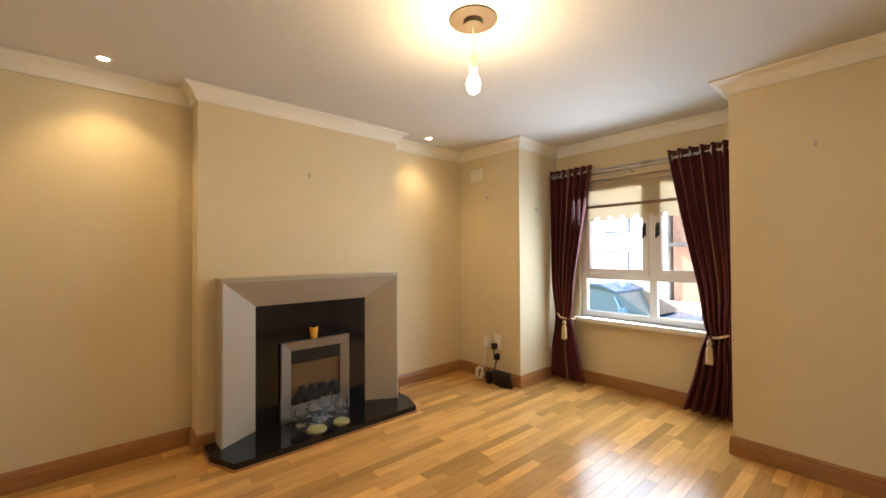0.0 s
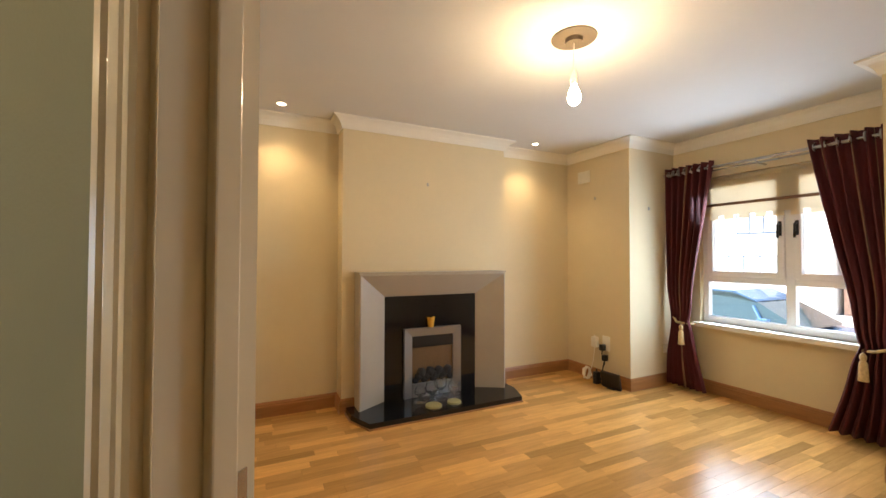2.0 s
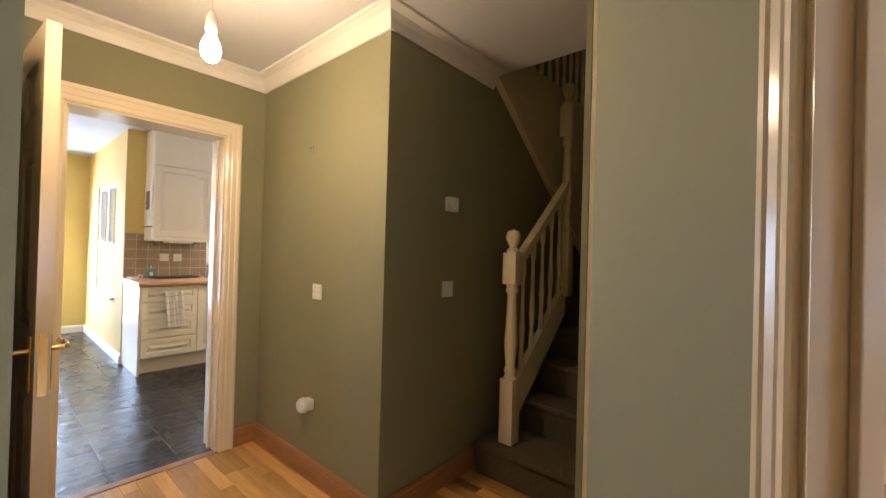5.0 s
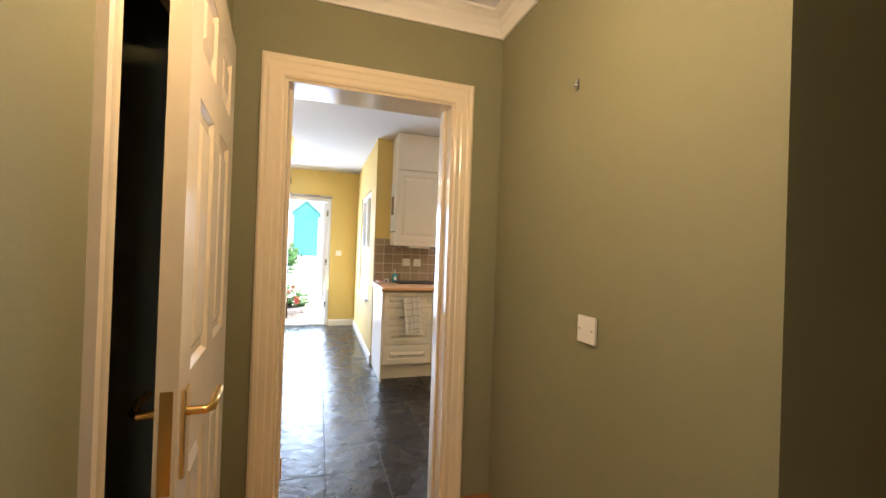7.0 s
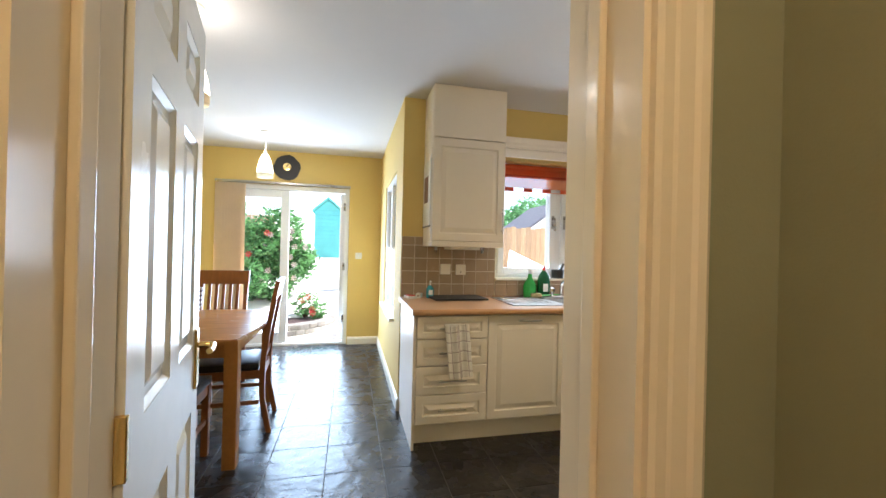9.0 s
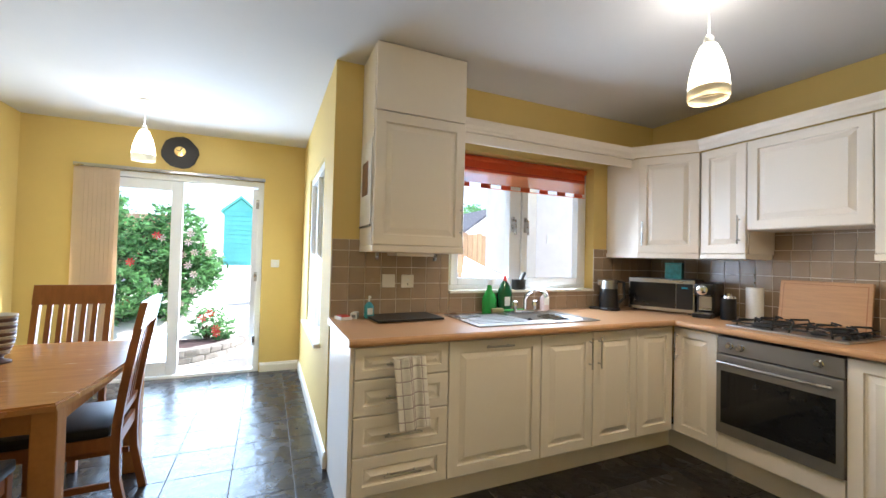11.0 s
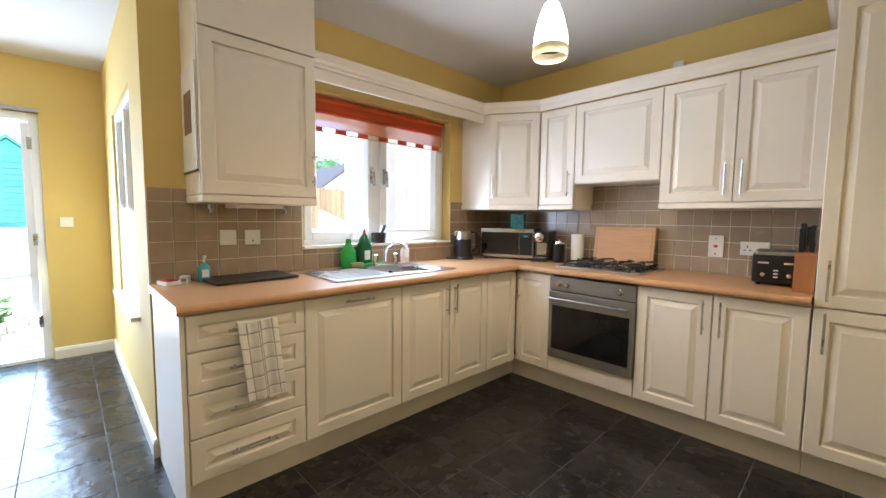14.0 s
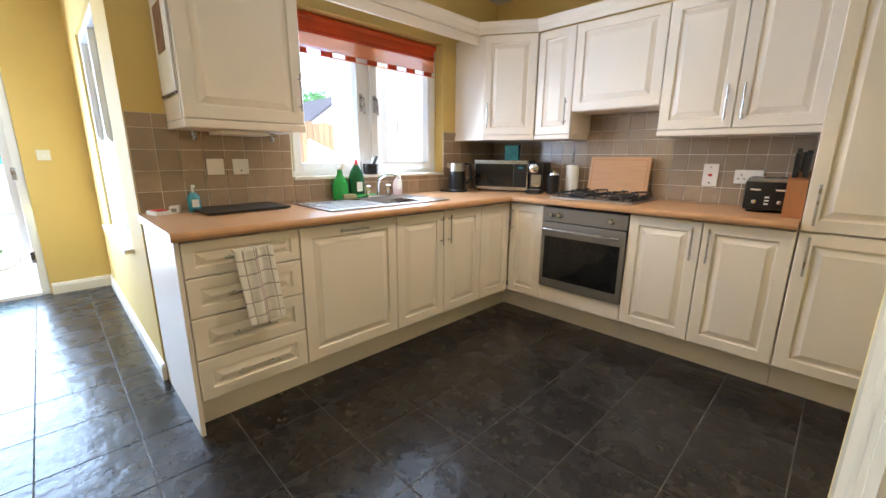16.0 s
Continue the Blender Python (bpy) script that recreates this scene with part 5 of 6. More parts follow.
part("pestle", one(tube, [(0.0, 0.0, 0.03), (0.0, 0.035, 0.09), (0.0, 0.055, 0.13)], 0.012, 8), SLATE_BOARD, t, smooth=True)
t = thing("kettle", "black and steel electric kettle on its base", "kettle", pose(-5.56, 2.74, ZW, 0, 0, -40))
part("base", one(lathe, [(0.085, 0), (0.088, 0.01), (0.08, 0.02), (0, 0.02)]), BLACK, t, smooth=True)
part("base_tongue", one(box, -0.03, 0.03, -0.15, -0.07, 0, 0.018, bevel=0.008), BLACK, t)
part("jug", one(lathe, [(0.075, 0.021), (0.074, 0.03), (0.066, 0.17)]), BLACK, t, smooth=True)
part("steel_band", one(lathe, [(0.0665, 0.1705), (0.062, 0.235), (0.05, 0.24), (0, 0.241)]), STEEL, t, "brushed steel upper band", True)
part("spout", one(box, -0.02, 0.02, -0.085, -0.055, 0.195, 0.238, bevel=0.008), STEEL, t)
part("handle", one(tube, [(0, 0.055, 0.23), (0, 0.11, 0.225), (0, 0.115, 0.10), (0, 0.075, 0.06)], 0.012, 10), BLACK, t, smooth=True)
t = thing("microwave", "steel fronted microwave oven angled in the corner", "microwave", pose(-5.325, 3.03, ZW, 0, 0, 22))
part("case", one(box, -0.235, 0.235, 0.02, 0.30, 0.012, 0.262, bevel=0.006), BLACK, t)
part("front_frame", one(box, -0.235, 0.235, 0.0, 0.0195, 0.012, 0.262, bevel=0.004), STEEL, t, "steel front")
part("door_glass", one(box, -0.225, 0.11, -0.005, -0.0005, 0.04, 0.232, bevel=0.002), OVEN_GLASS, t, "black door glass")
cp = part("control_panel", one(box, 0.114, 0.225, -0.005, -0.0005, 0.04, 0.232, bevel=0.002), BLACK, t)
part("display", one(box, 0.15, 0.19, -0.007, -0.0055, 0.195, 0.208), BLUE_SOAP, cp, "small blue display")
for x in (-0.2, 0.2):
    part("foot", one(lathe, [(0.015, 0), (0.015, 0.013)], x, 0.05), BLACK, t)
t = thing("storage_tin", "teal patterned tin standing on the microwave", "tin", pose(-5.33, 3.20, ZW + 0.263, 0, 0, 20))
part("tin_body", one(box, -0.06, 0.06, -0.03, 0.03, 0, 0.115, bevel=0.004), TEAL_TIN, t)
part("tin_lid", one(box, -0.062, 0.062, -0.032, 0.032, 0.1155, 0.128, bevel=0.004), TEAL_TIN, t)
t = thing("coffee_machine", "black pod coffee machine with chrome lever", "coffee machine", pose(-5.04, 3.14, ZW, 0, 0, 18))
part("body", one(box, -0.06, 0.06, 0.0, 0.26, 0.0, 0.25, bevel=0.025), BLACK, t, smooth=True)
part("head", one(box, -0.055, 0.055, -0.085, 0.0, 0.16, 0.245, bevel=0.02), BLACK, t, smooth=True)
part("chrome_disc", one(lathe, [(0.036, 0), (0.036, 0.006), (0.03, 0.01), (0, 0.01)], m=pose(0, -0.0855, 0.20, 90, 0, 0)), CHROME, t, "round chrome disc", True)
part("drip_tray", one(box, -0.06, 0.06, -0.10, -0.001, 0.0, 0.03, bevel=0.006), BLACK, t)
part("tray_grid", one(box, -0.05, 0.05, -0.09, -0.01, 0.031, 0.036), STEEL, t)
part("back_plate", one(box, -0.04, 0.04, -0.008, -0.0005, 0.05, 0.15), STEEL, t)
t = thing("milk_frother", "black canister frother with chrome lid", "frother", pose(-4.90, 3.17, ZW))
part("canister", one(lathe, [(0.045, 0), (0.048, 0.01), (0.046, 0.15)]), BLACK, t, smooth=True)
part("lid", one(lathe, [(0.047, 0.1505), (0.04, 0.168), (0.02, 0.17), (0.02, 0.185), (0, 0.186)]), CHROME, t, smooth=True)
t = thing("paper_towel_holder", "white kitchen roll on a steel holder", "kitchen roll", pose(-4.80, 3.29, ZW))
part("holder_base", one(lathe, [(0.07, 0), (0.07, 0.008), (0, 0.01)]), STEEL, t, smooth=True)
part("roll", one(lathe, [(0.05, 0.0101), (0.051, 0.23), (0.02, 0.231)]), PAPER, t, smooth=True)
part("holder_rod", one(tube, [(0, 0, 0.2), (0, 0, 0.36), (0, 0, 0.37)], 0.006, 8), STEEL, t)
t = thing("chopping_board", "bamboo chopping board leaning on the tiles", "chopping board", pose(-4.45, 3.30, ZW, -8, 0, 0))
part("board", one(box, -0.225, 0.225, 0, 0.018, 0.0, 0.30, bevel=0.008), BAMBOO, t)
bm = bmesh.new()
for b in ((-0.205, -0.2, 0.02, 0.28), (0.2, 0.205, 0.02, 0.28), (-0.2, 0.2, 0.02, 0.025), (-0.2, 0.2, 0.275, 0.28)):
    box(bm, b[0], b[1], -0.0008, -0.0002, b[2], b[3])
part("juice_groove", bm, KNIFE_WOOD, t)
t = thing("toaster", "black and chrome four-slice toaster on the worktop", "toaster", pose(-3.515, 3.05, ZW, 0, 0, 6))
part("body", one(box, -0.11, 0.11, 0, 0.26, 0.012, 0.175, bevel=0.02), BLACK, t, smooth=True)
part("top_band", one(box, -0.10, 0.10, 0.002, 0.25, 0.165, 0.188, bevel=0.008), STEEL, t, "chrome top band")
for k in range(3):
    part("slot", one(box, -0.085 + 0.062 * k, -0.045 + 0.062 * k, 0.02, 0.24, 0.1885, 0.1892), BLACK, t)
for x in (-0.06, 0.05):
    part("lever", one(box, x - 0.025, x + 0.025, -0.02, -0.0005, 0.12, 0.132, bevel=0.003), CHROME, t)
    part("dial", one(lathe, [(0.012, 0), (0.011, 0.01), (0, 0.011)], m=pose(x, -0.0005, 0.06, 90, 0, 0)), CHROME, t)
for k in range(3):
    part("button", one(box, -0.015, 0.005, -0.004, -0.0005, 0.045 + 0.018 * k, 0.053 + 0.018 * k), WHITE, t)
for x in (-0.08, 0.08):
    part("foot", one(lathe, [(0.012, 0), (0.012, 0.013)], x, 0.05), BLACK, t)
t = thing("knife_block", "wooden knife block with black handled knives", "knife block", pose(-3.395, 2.90, ZW, 0, 0, 0))
bm = bmesh.new()
prism(bm, [(0, 0), (0.16, 0), (0.16, 0.235), (0.05, 0.205), (0.0, 0.19)], "x", -0.04, 0.04)
part("block", bm, KNIFE_WOOD, t)
for k, (x, y, L) in enumerate(((-0.02, 0.03, 0.12), (0.018, 0.035, 0.11), (-0.02, 0.08, 0.13), (0.018, 0.085, 0.12), (0.0, 0.13, 0.10))):
    z = 0.20 + 0.27 * (y - 0.03)
    part("knife_handle", one(box, x - 0.011, x + 0.011, y - 0.009, y + 0.009, z, z + L, bevel=0.004), BLACK, t)
t = thing("tea_towel", "white tea towel with brown check over a drawer handle", "tea towel", pose(-4.997, 0.85, 0.80, 0, 0, 90))
for nm, mt, cells in (("cloth", TOWEL, 0), ("stripes", TOWEL_STRIPE, 1)):
    bm = bmesh.new()
    C, Rr = 40, 64
    for c in range(C):
        for r in range(Rr):
            stripe = c in (8, 19, 21, 33) or r in (8, 20, 32, 44, 56)
            if stripe != bool(cells):
                continue
            def at(i, j):
                x, z = -0.085 + 0.165 * i / C, 0.02 - 0.345 * j / Rr
                return (x + 0.035 * j / Rr, -0.012 - 0.005 * math.sin(i * 0.4 + j * 0.025) - 0.006 * (j / Rr), z - 0.006 * math.sin(i * 0.16))
            bm.faces.new([bm.verts.new(at(*q)) for q in ((c, r), (c + 1, r), (c + 1, r + 1), (c, r + 1))])
    bmesh.ops.remove_doubles(bm, verts=bm.verts, dist=0.0004)
    o = part(nm, bm, mt, t, "" if not cells else "woven brown check lines", True)
    o.modifiers.new("thick", "SOLIDIFY").thickness = 0.003
part("fold_over", one(box, -0.085, 0.08, -0.012, 0.012, 0.012, 0.024, bevel=0.005), TOWEL, t)

DOT = (0.012, 0.012, STEEL)
plate("switch", pose(-5.688, 0.93, 1.148, 0, 0, 90), 0.086, 0.086, "white blank plate on the tiled wall")
plate("socket", pose(-5.688, 1.061, 1.146, 0, 0, 90), 0.086, 0.086, "white fused socket on the tiled wall", dots=((0, 0.01, 0.02, 0.012, WHITE), (0, -0.02, 0.006, 0.01, BLACK)))
plate("cooker_switch", pose(-3.869, 3.388, 1.105), 0.086, 0.146, "white cooker switch with red rocker", dots=((0, 0.0, 0.022, 0.016, RED), (0, 0.05, 0.008, 0.008, STEEL), (0, -0.05, 0.008, 0.008, STEEL)))
plate("socket", pose(-3.665, 3.388, 1.10), 0.146, 0.086, "white double socket above the worktop", dots=((-0.035, 0.012, 0.006, 0.012, BLACK), (-0.05, -0.012, 0.012, 0.006, BLACK), (-0.02, -0.012, 0.012, 0.006, BLACK)))
plate("switch", pose(-7.998, 0.276, 1.198, 0, 0, 90), 0.086, 0.086, "white light switch by the patio door", dots=((0, 0, 0.02, 0.03, WHITE),))
t = thing("alarm_sensor", "small white sensor above the wall units", "sensor", pose(-4.15, 3.398, 2.33))
part("body", one(box, -0.035, 0.035, -0.04, 0, -0.03, 0.03, bevel=0.008), WHITE_PLASTIC, t)
part("lens", one(box, -0.02, 0.02, -0.045, -0.0405, -0.015, 0.01), WHITE, t)

# pendants with opal glass shades
def shade_pendant(x, y, power):
    t = thing("shade_pendant", "pendant lamp with lit opal glass shade", "pendant lamp", pose(x, y, 0), group="kitchen pendants")
    part("ceiling_rose", one(lathe, [(0.0, KC - 0.035), (0.02, KC - 0.035), (0.05, KC - 0.015), (0.052, KC - 0.0005)]), WHITE_PLASTIC, t, smooth=True)
    part("flex", one(tube, [(0, 0, KC - 0.03), (0, 0, 2.30)], 0.0035, 6), WHITE_PLASTIC, t)
    part("lamp_holder", one(lathe, [(0.008, 2.33), (0.02, 2.315), (0.022, 2.285)]), WHITE_PLASTIC, t, smooth=True)
    part("shade", one(lathe, [(0.022, 2.289), (0.034, 2.28), (0.058, 2.22), (0.075, 2.15), (0.082, 2.085), (0.080, 2.085), (0.073, 2.15), (0.056, 2.218), (0.032, 2.276)]), SHADE, t, "glowing opal glass shade", True)
    part("shade_rim", one(lathe, [(0.0825, 2.0845), (0.083, 2.05), (0.079, 2.035), (0.077, 2.036), (0.080, 2.05), (0.080, 2.0845)]), RIM, t, "clear glass rim", True)
    lamp("pendant_light", "SPOT", power, (1.0, 0.80, 0.52), look((x, y, 2.06), (x, y + 0.001, 0)), spot=165, radius=0.06)
    lamp("pendant_uplight", "POINT", 1.1, (1.0, 0.92, 0.80), pose(x, y, 2.36), radius=0.03)
shade_pendant(-4.29, 1.975, 13.0)
shade_pendant(-7.085, -0.75, 3.0)
shade_pendant(-4.79, -0.66, 3.0)

# patio doors
pd = thing("patio_door", "white plastic patio doors, one leaf open outwards", "patio door", pose(-8.0, -1.48, 0), kind="structure")
for b in ((-0.12, -0.03, 0.0, 0.06, 0.0, 2.10), (-0.12, -0.03, 1.56, 1.62, 0.0, 2.10), (-0.12, -0.03, 0.06, 1.56, 2.04, 2.10), (-0.15, -0.03, 0.06, 1.56, -0.01, 0.03)):
    bar(pd, "door_frame", b)
def leaf(m, w):
    t = thing("patio_leaf", "white glazed patio door leaf", "door", m, kind="structure")
    for b in ((0, 0.07, 0.035, 2.035), (w - 0.10, w, 0.035, 2.035), (0.07, w - 0.10, 0.035, 0.17), (0.07, w - 0.10, 1.94, 2.035)):
        part("stile", one(box, -0.06, 0.0, b[0], b[1], b[2], b[3], bevel=0.005), PVC, t)
    part("pane", one(box, -0.034, -0.028, 0.07, w - 0.10, 0.17, 1.94), PANE, t).visible_shadow = False
    return t
leaf(pose(-8.045, -1.42, 0), 0.79)
leaf(pose(-8.14, 0.085, 0, 0, 0, 92), 0.72)
for z in (0.35, 1.05, 1.85):
    part("hinge", one(box, -0.03, 0.01, 1.545, 1.575, z - 0.05, z + 0.05, bevel=0.004), STEEL, pd, "dark steel hinge")
hr = thing("blind_track", "metal vertical blind track above the patio door", "blind track", pose(-7.97, -1.50, 2.10))
part("track", one(box, -0.02, 0.02, 0, 1.65, 0.0, 0.03, bevel=0.004), STEEL, hr)
vb = thing("vertical_blind", "peach vertical blind slats drawn to one side", "blind", pose(-7.97, -1.47, 0))
for k in range(9):
    part("slat", shift(one(box, -0.045, 0.045, -0.001, 0.001, 0.04, 2.095, m=pose(0, 0, 0, 0, 0, 76)), 0, 0.012 + 0.034 * k, 0), BLIND_PEACH, vb)
ck = thing("wall_clock", "dark slate wall clock with gold centre", "clock", pose(-7.998, -0.66, 2.327, 0, 0, 90))
bm = bmesh.new()
prism(bm, [(0.165 * (1 + 0.03 * math.sin(k * 2.1) + 0.02 * math.cos(k * 5)) * math.cos(2 * math.pi * k / 18), 0.165 * (1 + 0.035 * math.cos(k * 1.7)) * math.sin(2 * math.pi * k / 18)) for k in range(18)], "y", -0.02, 0)
part("face", bm, SLATE_BOARD, ck)
part("centre", one(lathe, [(0.05, 0), (0.05, 0.004), (0.03, 0.006), (0, 0.006)], m=pose(0, -0.0205, 0.01, 90, 0, 0)), BRASS, ck, "gold centre disc", True)
for a, L in ((25, 0.045), (-70, 0.04)):
    part("clock_hand", one(box, -0.004, 0.004, -0.03, -0.0275, 0, L, m=pose(0, 0, 0.01, 0, a, 0)), BLACK, ck)
t = thing("air_vent", "white square wall vent in the dining area", "vent", pose(-7.39, -1.898, 2.177, 0, 0, 180))
part("frame", one(box, -0.09, 0.09, -0.012, 0, -0.09, 0.09, bevel=0.004), WHITE_GLOSS, t)
for k in range(6):
    part("slat", one(box, -0.07, 0.07, -0.018, -0.0121, -0.07 + 0.024 * k, -0.056 + 0.024 * k), WHITE_GLOSS, t)
# side window in the dining wall, seen edge on
dw = thing("window_3", "white plastic side window in the dining wall", "window", pose(-7.25, 0.578, 0.645), kind="structure")
for b in ((0, 0.06, 0, 0.06, 0, 1.385), (1.04, 1.10, 0, 0.06, 0, 1.385), (0.06, 1.04, 0, 0.06, 0, 0.06), (0.06, 1.04, 0, 0.06, 1.325, 1.385), (0.52, 0.58, 0, 0.06, 0.06, 1.325)):
    bar(dw, "window_frame", b)
for x0, x1 in ((0.06, 0.52), (0.58, 1.04)):
    part("pane", one(box, x0, x1, 0.028, 0.032, 0.06, 1.325), PANE, dw).visible_shadow = False
structure("window_sill_dining", [(-7.30, -6.10, 0.515, 0.578, 0.645, 0.67)], WHITE_GLOSS, "white painted sill of the dining window", "window sill")

# table and chairs
tb = thing("dining_table", "polished stained wooden dining table with bowed edges", "dining table", pose(-5.56, -0.90, 0))
def bowed(s):
    out = []
    N = 10
    for k in range(N):
        u = k / N
        out.append((-0.57 + 1.14 * u, -0.44 - 0.05 * math.sin(math.pi * u)))
    for k in range(N):
        u = k / N
        out.append((0.57 + 0.04 * math.sin(math.pi * u), -0.44 + 0.88 * u))
    for k in range(N):
        u = k / N
        out.append((0.57 - 1.14 * u, 0.44 + 0.05 * math.sin(math.pi * u)))
    for k in range(N):
        u = k / N
        out.append((-0.57 - 0.04 * math.sin(math.pi * u), 0.44 - 0.88 * u))
    return [(x * s, y * s) for x, y in out]
bm = bmesh.new()
prism(bm, bowed(1.0), "z", 0.735, 0.755)
prism(bm, bowed(0.985), "z", 0.7552, 0.762)
part("tabletop", bm, PINE, tb)
for b in ((-0.5, 0.5, -0.40, -0.375, 0.645, 0.7345), (-0.5, 0.5, 0.375, 0.40, 0.645, 0.7345), (-0.515, -0.49, -0.37, 0.37, 0.645, 0.7345), (0.49, 0.515, -0.37, 0.37, 0.645, 0.7345)):
    part("apron", one(box, *b, bevel=0.003), PINE, tb)
for sx_ in (-1, 1):
    for sy_ in (-1, 1):
        part("leg", one(box, sx_ * 0.515 - 0.038, sx_ * 0.515 + 0.038, sy_ * 0.40 - 0.038, sy_ * 0.40 + 0.038, 0, 0.7345, bevel=0.006), PINE, tb)
ch = thing("dining_chair", "stained wooden slat-back dining chair with black leather seat", "chair", pose(-6.38, -1.0, 0, 0, 0, 90), group="chairs round the table")
def curve_y(z):
    return 0.20 + (0.0 if z < 0.45 else 0.09 * ((z - 0.45) / 0.6) ** 1.3) + 0.05 * max(0, (0.25 - z) / 0.25)
def bent(x0, x1, z0, z1, d, n=10):
    bm = bmesh.new()
    rows = []
    for k in range(n + 1):
        z = z0 + (z1 - z0) * k / n
        y = curve_y(z)
        rows.append([bm.verts.new(v) for v in ((x0, y, z), (x1, y, z), (x1, y + d, z), (x0, y + d, z))])
    for a, b in zip(rows, rows[1:]):
        for k in range(4):
            bm.faces.new((a[k], a[(k + 1) % 4], b[(k + 1) % 4], b[k]))
    bm.faces.new(rows[0][::-1])
    bm.faces.new(rows[-1])
    return bm
for x in (-0.21, 0.175):
    part("back_leg", bent(x, x + 0.035, 0, 0.93, 0.035, 16), CHAIR_WOOD, ch)
part("top_rail", bent(-0.215, 0.215, 0.9302, 1.06, 0.03, 5), CHAIR_WOOD, ch)
part("lower_rail", bent(-0.175, 0.175, 0.50, 0.54, 0.025, 3), CHAIR_WOOD, ch)
for k in range(5):
    part("back_slat", bent(-0.135 + 0.06 * k, -0.107 + 0.06 * k, 0.54, 0.93, 0.014, 8), CHAIR_WOOD, ch)
for x in (-0.21, 0.17):
    part("front_leg", one(box, x, x + 0.04, -0.22, -0.18, 0, 0.44, bevel=0.004), CHAIR_WOOD, ch)
for b in ((-0.17, 0.17, -0.215, -0.195, 0.38, 0.44), (-0.17, 0.17, 0.205, 0.225, 0.38, 0.44), (-0.205, -0.185, -0.18, 0.20, 0.38, 0.44), (0.185, 0.205, -0.18, 0.20, 0.38, 0.44), (-0.2, -0.185, -0.18, 0.2, 0.20, 0.23), (0.185, 0.2, -0.18, 0.2, 0.20, 0.23)):
    part("rail", one(box, *b, bevel=0.003), CHAIR_WOOD, ch)
part("seat", one(box, -0.215, 0.215, -0.235, 0.195, 0.4402, 0.49, bevel=0.018), LEATHER, ch, "padded black leather seat", True)
copy_thing(ch, pose(-5.66, -0.65, 0, 0, 0, 4))
copy_thing(ch, pose(-5.02, -0.88, 0, 0, 0, -90))
copy_thing(ch, pose(-5.55, -1.42, 0, 0, 0, 180))
vs = thing("vase", "footed vase of brown and cream shell mosaic", "vase", pose(-5.71, -0.945, 0.763))
part("foot", one(lathe, [(0.05, 0), (0.05, 0.008), (0.022, 0.02), (0.02, 0.03)]), VASE_B, vs, smooth=True)
def vr_(h):
    return 0.022 + 0.03 * min(1, (h / 0.07)) ** 0.5 + 0.010 * h / 0.2
for k in range(12):
    h0 = 0.0165 * k
    bm = bmesh.new()
    lathe(bm, [(vr_(h0), 0.0301 + h0), (vr_(h0) + 0.003, 0.034 + h0), (vr_(h0 + 0.0165) + 0.003, 0.043 + h0), (vr_(h0 + 0.0165), 0.0465 + h0)], steps=28)
    part("mosaic_band", bm, VASE_A if k % 2 else VASE_B, vs, smooth=True)

# ---- outdoors: garden, street ----
bm = bmesh.new()
prism(bm, [(-600, 1.0), (-13, 1.0), (-9.2, 0.0), (-8.2, -0.06), (-8.2, -0.3), (-600, -0.3)], "y", -300, 300)
solid("ground", bm, PAVING, "pale sunlit paving and gravel of the garden", "ground", "structure")
bm = bmesh.new()
prism(bm, [(3.94, -0.3), (5.6, -0.8), (600, -0.8), (600, -1.4), (3.94, -1.4)], "y", -300, 300)
solid("road", bm, PAVING, "pale sunlit concrete street in front", "road", "structure")


def leaves(bm, centre, radius, count, size, squash=1.0):
    for k in range(count):
        d = Vector((random.gauss(0, 1), random.gauss(0, 1), random.gauss(0, 1))).normalized()
        lump = 0.72 + 0.28 * noise.noise(d * 2.3 + Vector(centre)) + random.uniform(-0.22, 0.12)
        p = Vector(centre) + Vector((d.x * radius, d.y * radius, d.z * radius * squash)) * lump
        a = Vector((random.gauss(0, 1), random.gauss(0, 1), random.gauss(0, 0.6))).normalized()
        b = a.orthogonal().normalized()
        s = size * random.uniform(0.6, 1.3)
        c = a.cross(b) * s * 0.25
        bm.faces.new([bm.verts.new(q) for q in (p - a * s, p + b * s * 0.45 + c, p + a * s, p - b * s * 0.45 + c)])


def bush(name, label, x, y, z0, blobs, count, flowers, petal):
    t = thing(name, label, "bush", pose(x, y, z0))
    bm = bmesh.new()
    top = max(c[2] for c, r in blobs)
    for k in range(6):
        tube(bm, [(0.04 * math.cos(k), 0.04 * math.sin(k), -0.05), (0.1 * top * math.cos(k * 1.3), 0.1 * top * math.sin(k * 1.3), 0.35 * top), (0.22 * top * math.cos(k * 1.1), 0.22 * top * math.sin(k * 1.1), 0.85 * top)], 0.012, 6)
    part("stem", bm, BARK, t)
    bm = bmesh.new()
    for c, r in blobs:
        leaves(bm, c, r, int(count * r * r), 0.055)
    part("crown", bm, LEAF, t)
    for k in range(flowers):
        c, r = blobs[k % len(blobs)]
        d = Vector((1.0, random.uniform(-0.8, 0.8), random.uniform(-0.7, 0.8))).normalized()
        p = Vector(c) + d * r * 0.95
        bm = bmesh.new()
        for q in range(7):
            a = 2 * math.pi * q / 7
            u = Vector((0.3, math.cos(a), math.sin(a))) * 0.045
            v = Vector((0.3, math.cos(a + 0.5), math.sin(a + 0.5))) * 0.045
            bm.faces.new([bm.verts.new(w) for w in (p, p + u, p + (u + v) * 0.7, p + v)])
        part("flower", bm, petal, t)


